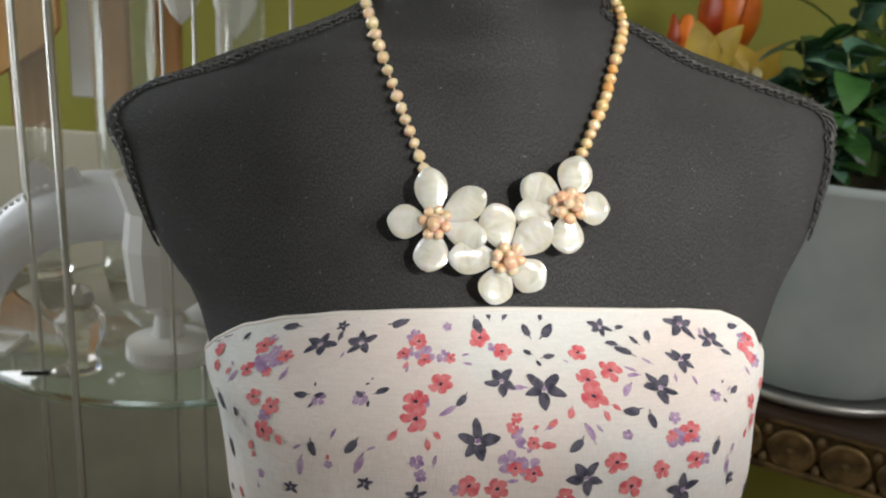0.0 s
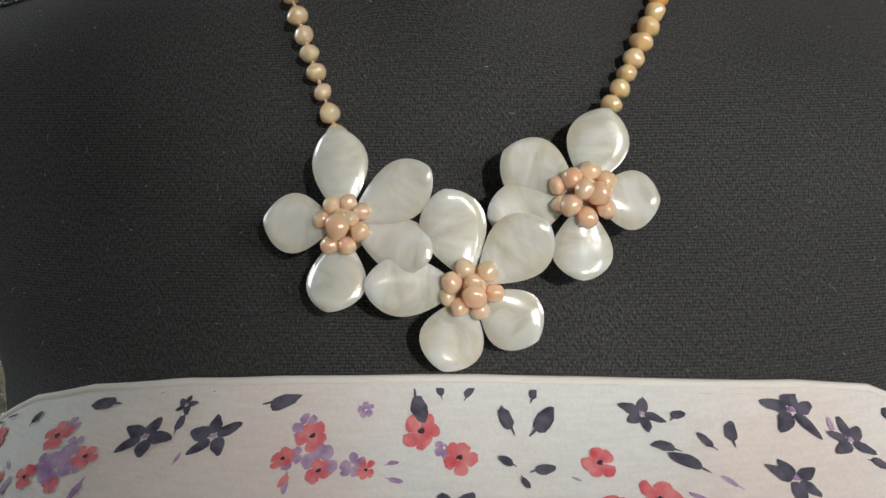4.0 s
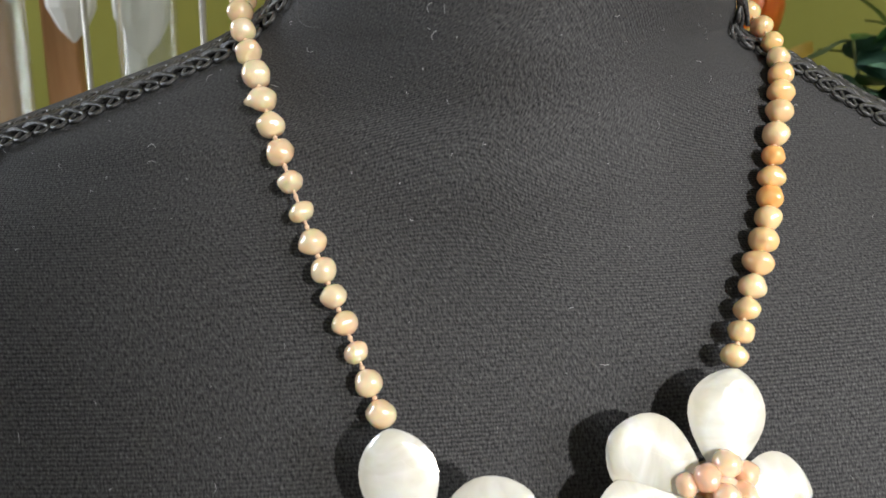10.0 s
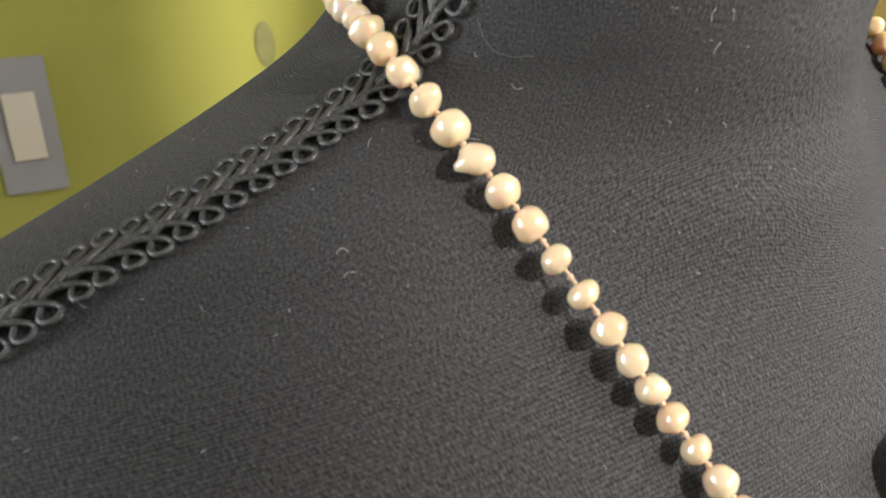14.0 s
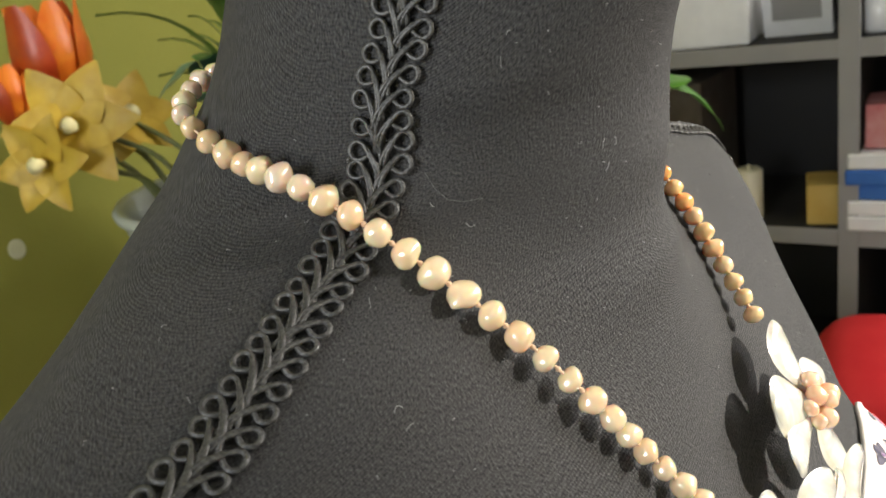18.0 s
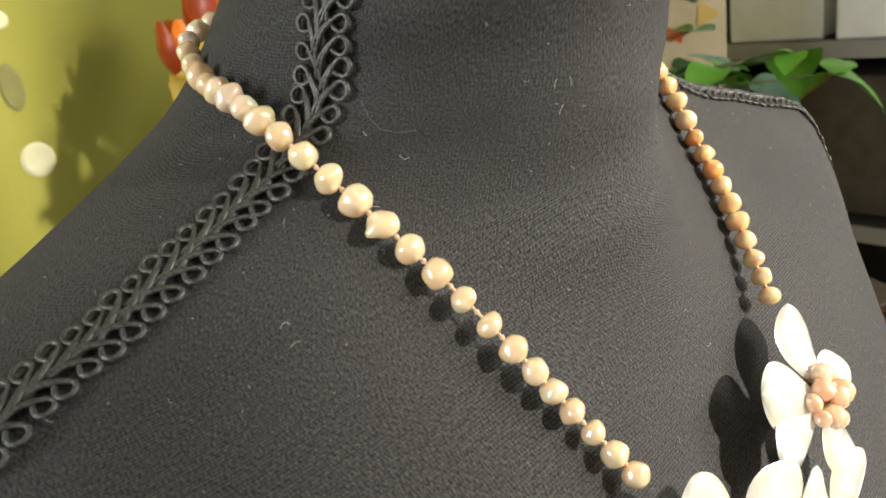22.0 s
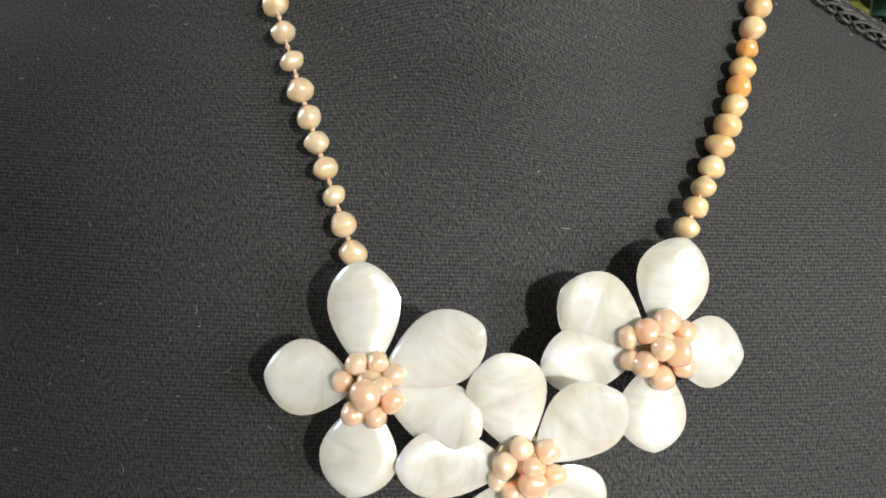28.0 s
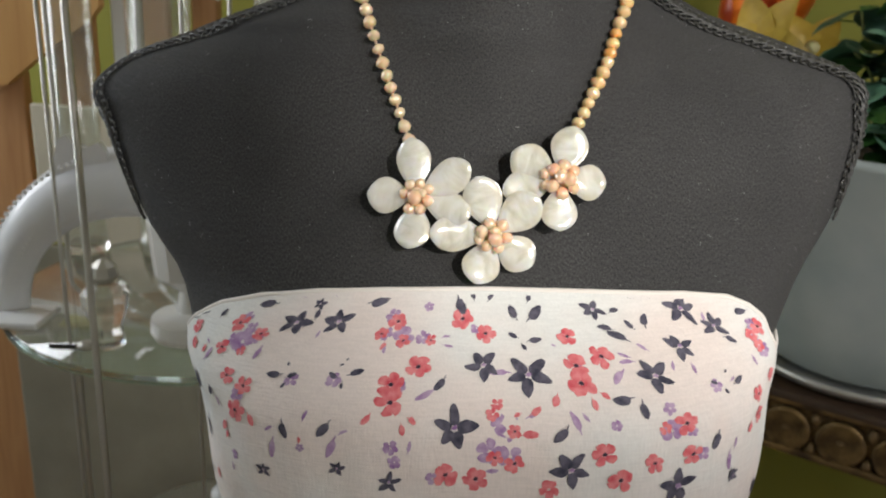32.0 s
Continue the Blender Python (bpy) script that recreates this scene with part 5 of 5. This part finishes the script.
for z in (0.953, 0.893):
    part("moulding", block("moulding", (0.80, 0.014, 0.009), GILT, 0.003), console, Matrix.Translation((0, -0.173, z - 0.004)))
for x in (-0.36, 0.36):
    for y in (-0.14, 0.14):
        part("leg", lathe("leg", [(0.018, 0.038), (0.022, 0.08), (0.015, 0.3), (0.024, 0.7), (0.028, 0.882)], DARK_WOOD, 16), console, Matrix.Translation((x, y, 0)))

POT = Vector((0.47, 0.605, 0.925))
saucer = tagged(new("planter_saucer", lathe("planter_saucer", [(0.11, 0.0), (0.135, 0.004), (0.148, 0.014), (0.149, 0.019), (0.145, 0.020), (0.13, 0.008), (0.0, 0.008)], PEWTER, 64)),
                "silvery metal saucer under the planter on the console", "saucer")
saucer.location = POT
planter = thing("planter", "grey green glazed round planter filled with dark soil", "planter", at=Matrix.Translation(POT + Vector((0, 0, 0.0085))))
part("pot", lathe("pot", [(0.098, 0.0), (0.112, 0.006), (0.128, 0.06), (0.148, 0.14), (0.166, 0.244), (0.173, 0.252), (0.175, 0.258), (0.171, 0.263), (0.163, 0.260), (0.158, 0.225), (0.15, 0.17)], GLAZE, 72), planter)
part("soil", lathe("soil", [(0.160, 0.232), (0.14, 0.240), (0.08, 0.246), (0.0, 0.248)], SOIL, 48), planter)


def leaf_mesh(name, mat, length, width, droop, round_tip=0.55):
    vs, fs, n = [], [], 9
    for i in range(n + 1):
        s = i / n
        w = width * 0.5 * math.sin(math.pi * min(1.0, s ** round_tip * 0.96 + 0.03)) ** 0.8
        z = -droop * s * s * length
        for k, y in enumerate((-1, -0.5, 0, 0.5, 1)):
            vs.append((s * length, y * w, z + 0.16 * abs(y) * w + 0.05 * w * math.sin(s * 9 + y)))
        if i:
            o, p = (i - 1) * 5, i * 5
            fs += [(o + k, p + k, p + k + 1, o + k + 1) for k in range(4)]
    return mesh_of(name, vs, fs, mat)


LEAVES = [leaf_mesh("leaf", LEAF, 0.040, 0.034, 0.25, 0.75), leaf_mesh("leaf", LEAF_PALE, 0.038, 0.033, 0.3, 0.8), leaf_mesh("leaf", LEAF, 0.048, 0.034, 0.45, 0.7),
          leaf_mesh("leaf", LEAF_PALE, 0.044, 0.036, 0.15, 0.8)]
FRESH_LEAVES = [leaf_mesh("leaf", LEAF_BRIGHT, 0.052, 0.040, 0.5, 0.65), leaf_mesh("leaf", LEAF_PALE, 0.045, 0.036, 0.4, 0.7), leaf_mesh("leaf", LEAF_BRIGHT, 0.042, 0.032, 0.3, 0.7)]
rng = random.Random(21)


def leafy_plant(base, stems, leaves, label):
    plant = thing("potted_plant", label, "plant", at=Matrix.Translation(base))
    for az, lean, high in stems:
        d = Vector((math.cos(radians(az)), math.sin(radians(az)), 0))
        pts = [d * (lean * t * t) + Vector((0, 0, high * t)) + Vector((rng.uniform(-1, 1), rng.uniform(-1, 1), 0)) * 0.006 for t in np.linspace(0, 1, 9)]
        part("stem", mesh_of("stem", *tube(pts, 0.0032, 6, lambda t: 1.1 - 0.7 * t), STEM), plant)
        for i in range(2, 9):
            for _ in range(3):
                az2, up = rng.uniform(0, 360), rng.uniform(-35, 25)
                s = rng.uniform(0.75, 1.25)
                ob = part("leaf", rng.choice(leaves), plant)
                ob.matrix_local = Matrix.Translation(pts[i]) @ pose(0, 0, 0, rng.uniform(-25, 25), up, az2) @ Matrix.Diagonal((s, s, s, 1))


SOIL_TOP = POT + Vector((0, 0, 0.252))
leafy_plant(SOIL_TOP + Vector((-0.05, -0.06, 0)), [(200, 0.06, 0.12), (250, 0.06, 0.15), (290, 0.07, 0.13), (230, 0.10, 0.07), (330, 0.10, 0.16), (160, 0.05, 0.16), (270, 0.02, 0.20)],
            LEAVES, "bushy plant with rounded glossy green leaves in the planter")
leafy_plant(SOIL_TOP + Vector((0.07, -0.03, 0)), [(270, 0.10, 0.12), (310, 0.14, 0.10), (350, 0.16, 0.14), (330, 0.06, 0.22), (60, 0.08, 0.24), (200, 0.06, 0.24), (295, 0.30, 0.06), (305, 0.26, 0.10)],
            LEAVES, "bushy plant with small blue green leaves in the planter")
leafy_plant(SOIL_TOP + Vector((0.11, -0.10, 0)), [(277, 0.29, 0.085), (284, 0.31, 0.060)],
            FRESH_LEAVES, "trailing plant with fresh green leaves hanging over the planter rim")
palm = thing("strap_leaf_plant", "clump of long arching strap leaves in the planter", "plant", at=Matrix.Translation(SOIL_TOP + Vector((0.06, 0.04, 0))))
for k in range(22):
    az, high, out_ = rng.uniform(0, 360), rng.uniform(0.22, 0.42), rng.uniform(0.05, 0.22)
    d = Vector((math.cos(radians(az)), math.sin(radians(az)), 0))
    side = Vector((-d.y, d.x, 0))
    vs, fs = [], []
    for i in range(13):
        t = i / 12
        p = d * (out_ * t * t + 0.012) + Vector((0, 0, high * (t - 0.35 * t**3)))
        w = 0.009 * (1 - t) ** 0.6 * (0.5 + min(1, t * 4) * 0.5) + 0.0006
        vs += [p - side * w, p + Vector((0, 0, -0.002)), p + side * w]
        if i:
            o = (i - 1) * 3
            fs += [(o, o + 3, o + 4, o + 1), (o + 1, o + 4, o + 5, o + 2)]
    part("strap_leaf", mesh_of("strap_leaf", vs, fs, STRAP), palm)


def tulip(at, base, size, label):
    """An orange cup of overlapping petals on a long stem."""
    t = thing("orange_tulip", label, "flower", "orange tulips", at=Matrix.Translation(base))
    top = Vector(at) - Vector(base)
    pts = spline([(0, 0, 0), (top.x * 0.3, top.y * 0.3, top.z * 0.6), top], 6)
    part("stem", mesh_of("stem", *tube(pts, 0.0035, 8), STEM), t)
    for k in range(6):
        vs, fs, n = [], [], 10
        for i in range(n + 1):
            s = i / n
            r = size * 0.40 * math.sin(min(1.0, s * 1.25 + 0.08) * math.pi * 0.62) * (1.0 if k % 2 else 0.9)
            w = 0.75 * math.sin(math.pi * min(0.97, s * 0.86 + 0.10)) ** 0.7
            for j in range(7):
                a = (j - 3) / 3 * w
                vs.append((r * math.cos(a), r * math.sin(a), size * 1.18 * s))
            if i:
                o, p = (i - 1) * 7, i * 7
                fs += [(o + j, p + j, p + j + 1, o + j + 1) for j in range(6)]
        part("petal", mesh_of("petal", vs, fs, PETAL_ORANGE if k % 3 else PETAL_RED), t, Matrix.Translation(top) @ Matrix.Rotation(radians(60 * k + 20), 4, "Z"))


tulip((0.360, 0.785, 1.293), (0.40, 0.68, 1.165), 0.105, "tall orange tulip bloom above yellow lilies in the planter")
tulip((0.308, 0.800, 1.288), (0.385, 0.68, 1.165), 0.062, "smaller deep orange tulip bud beside the tall bloom")


def lily(at, base, size, facing, label):
    f = thing("yellow_lily", label, "flower", "yellow lilies", at=Matrix.Translation(base))
    top = Vector(at) - Vector(base)
    part("stem", mesh_of("stem", *tube(spline([(0, 0, 0), (top.x * 0.2, top.y * 0.2, top.z * 0.6), top], 6), 0.003, 8), STEM), f)
    turn = Vector(facing).to_track_quat("Z", "Y").to_matrix().to_4x4()
    for k in range(6):
        me = leaf_mesh("petal", PETAL_YELLOW, size, size * 0.74, 0.22, 0.62)
        part("petal", me, f, Matrix.Translation(top) @ turn @ Matrix.Rotation(radians(60 * k + rng.uniform(-6, 6)), 4, "Z") @ Matrix.Rotation(radians(-22), 4, "Y"))
    part("stamen", lathe("stamen", [(0.004, 0), (0.007, 0.012), (0.009, 0.02), (0.004, 0.026)], STAMEN, 12), f, Matrix.Translation(top) @ turn)


lily((0.325, 0.720, 1.288), (0.39, 0.65, 1.165), 0.072, (-0.75, -0.6, 0.25), "yellow lily bloom facing the dress form")
lily((0.380, 0.71, 1.284), (0.41, 0.64, 1.165), 0.055, (-0.2, -0.9, 0.4), "yellow lily bloom beneath the orange tulip")
lily((0.290, 0.735, 1.258), (0.38, 0.67, 1.165), 0.055, (-0.8, -0.4, 0.1), "smaller yellow lily bloom low beside the planter rim")


# ---- cube shelving along the east side ----
unit = thing("cube_shelving", "grey laminate cube shelving unit with dark open back", "shelving")
YS, ZS, TOP = (-0.555, -0.185, 0.185, 0.925), (0.02, 0.39, 0.76, 1.13), 1.30
# boards are near black, only their front strips are grey
for y in YS:
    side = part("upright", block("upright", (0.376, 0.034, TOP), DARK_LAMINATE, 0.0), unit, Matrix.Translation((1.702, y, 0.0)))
    part("edge_strip", block("edge_strip", (0.005, 0.036, TOP + 0.002), GREY_LAMINATE, 0.001), side, Matrix.Translation((-0.1905, 0, 0)))
for z in ZS:
    for y0, y1 in zip(YS, YS[1:]):
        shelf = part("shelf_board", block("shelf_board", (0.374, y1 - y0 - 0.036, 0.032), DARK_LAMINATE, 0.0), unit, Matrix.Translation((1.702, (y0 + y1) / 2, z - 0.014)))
        part("edge_strip", block("edge_strip", (0.005, y1 - y0 - 0.0365, 0.034), GREY_LAMINATE, 0.001), shelf, Matrix.Translation((-0.1895, 0, -0.001)))
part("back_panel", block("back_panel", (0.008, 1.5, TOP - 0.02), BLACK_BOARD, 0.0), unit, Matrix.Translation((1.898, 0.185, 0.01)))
# a near black sheet across the rear of each cell
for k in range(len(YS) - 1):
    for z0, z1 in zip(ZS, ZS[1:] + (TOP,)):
        part("dark_cell_back", block("dark_cell_back", (0.006, YS[k + 1] - YS[k] - 0.04, z1 - z0 - 0.036), BLACK_BOARD, 0.0), unit, Matrix.Translation((1.885, (YS[k] + YS[k + 1]) / 2, z0 + 0.0195)))


def on_shelf(name, label, category, y, z, size, mat, x=1.57, turn=0.0, group=""):
    ob = tagged(new(name, block(name, size, mat, 0.004)), label, category, group)
    ob.matrix_world = pose(x, y, z + 0.0195, 0, 0, turn)
    return ob


for k, (w, mat) in enumerate(((0.30, PAPER), (0.29, PAPER), (0.28, BLUE), (0.29, BLUE), (0.27, PAPER))):
    on_shelf("folder", "blue and white card folders stacked on a shelf", "folder", 0.04 + 0.004 * k, 0.76 + k * 0.031, (0.22, w, 0.030), mat, 1.62, rng.uniform(-4, 4), "stacked folders")
on_shelf("pink_box", "pink and white printed card box on a shelf", "box", 0.115, 0.76 + 0.157, (0.12, 0.11, 0.085), PINK, 1.60, 8)
on_shelf("white_box", "small white card box on a shelf", "box", 0.02, 0.76 + 0.157, (0.10, 0.07, 0.07), PAPER, 1.60, -5)
jar = thing("white_jar", "white lidded jar on a shelf", "jar", at=Matrix.Translation((1.58, 0.145, 1.1495)))
part("body", lathe("body", [(0.03, 0), (0.036, 0.01), (0.036, 0.06), (0.026, 0.07)], ACRYLIC, 24), jar)
part("lid", lathe("lid", [(0.03, 0.07), (0.031, 0.082), (0.012, 0.088), (0.008, 0.1)], ACRYLIC, 24), jar)
frame_ = thing("picture_frame", "pale grey picture frame leaning on a shelf", "frame", at=pose(1.62, 0.295, 1.1495, 0, -12, 0))
part("border", block("border", (0.015, 0.13, 0.24), PAPER, 0.003), frame_)
part("print", block("print", (0.004, 0.09, 0.18), GREY_LAMINATE, 0.0), frame_, Matrix.Translation((-0.0095, 0, 0.035)))
for y, w, h in ((0.475, 0.20, 0.150), (0.70, 0.19, 0.14)):
    on_shelf("white_storage_box", "glossy white storage box on a shelf", "box", y, 1.13, (0.24, w, h), ACRYLIC, 1.645, 4, "white storage boxes")
on_shelf("taupe_box", "taupe fabric storage box on a shelf", "box", 0.60, 0.76, (0.22, 0.24, 0.29), TAUPE, 1.70, -3)
candle = tagged(new("candle", lathe("candle", [(0.026, 0.0), (0.028, 0.004), (0.028, 0.105), (0.022, 0.110), (0.004, 0.107), (0.003, 0.118)], CANDLE_WAX, 28)), "cream pillar candle on a shelf", "candle")
candle.location = (1.56, 0.385, 0.7795)
on_shelf("ochre_box", "small ochre card box on a shelf", "box", 0.245, 0.76, (0.1, 0.06, 0.085), OCHRE, 1.58, 12)
on_shelf("white_figure_box", "white carton on a shelf", "box", 0.02, 1.13, (0.12, 0.10, 0.16), PAPER, 1.60, 10)
bm = bmesh.new()
bmesh.ops.create_uvsphere(bm, u_segments=40, v_segments=20, radius=1.0)
for v in bm.verts:
    x, y, z = v.co
    v.co = Vector((math.copysign(abs(x) ** 0.55, x) * 0.15, math.copysign(abs(y) ** 0.55, y) * 0.15, z * 0.10 + 0.004 * noise.noise(v.co * 4)))
cushion = tagged(new("red_cushion", bm_mesh("red_cushion", bm, RED_CLOTH, True)), "bright red cushion on a dark stool by the shelving", "cushion")
cushion.matrix_world = pose(1.30, 0.06, 0.56, 0, -14, 10)
stool = thing("stool", "dark wooden stool carrying a red cushion", "stool", at=Matrix.Translation((1.30, 0.06, 0)))
part("seat", lathe("seat", [(0.15, 0.43), (0.155, 0.437), (0.15, 0.452)], DARK_WOOD, 40), stool)
for k in range(4):
    a = radians(45 + 90 * k)
    part("leg", mesh_of("leg", *tube([(0.14 * math.cos(a), 0.14 * math.sin(a), 0), (0.09 * math.cos(a), 0.09 * math.sin(a), 0.435)], 0.013, 10), DARK_WOOD), stool)
board = thing("cream_print", "cream board with a painted red and orange flower", "picture", at=pose(1.02, 0.66, 0.963, 0, 0, -48))
part("panel", block("panel", (0.26, 0.012, 0.40), CREAM, 0.003), board)


def painted(name, cx, cz, r, n, mat, lift):
    """A flat painted blot on the board, with n soft lobes."""
    ring = []
    for k in range(30):
        a = 6.2832 * k / 30
        q = r * (1 + 0.22 * math.cos(n * a) + 0.08 * math.sin(3 * a + cx * 90))
        ring.append((cx + q * math.cos(a), -0.0065 - lift, cz + q * math.sin(a)))
    part(name, mesh_of(name, ring, [tuple(range(30))], mat, False), board)


rng = random.Random(77)
painted("painted_flower", 0.02, 0.27, 0.024, 5, PETAL_RED, 0.0012)
painted("painted_flower", -0.05, 0.33, 0.020, 5, OCHRE, 0.0012)
for k in range(26):
    what, mat = rng.choice((("painted_leaf", LEAF), ("painted_leaf", LEAF_PALE), ("painted_flower", PETAL_RED), ("painted_flower", OCHRE)))
    painted(what, rng.uniform(-0.105, 0.105), rng.uniform(0.18, 0.375), rng.uniform(0.007, 0.018), rng.choice((2, 3, 5)), mat, 0.0003 + 0.00003 * k)
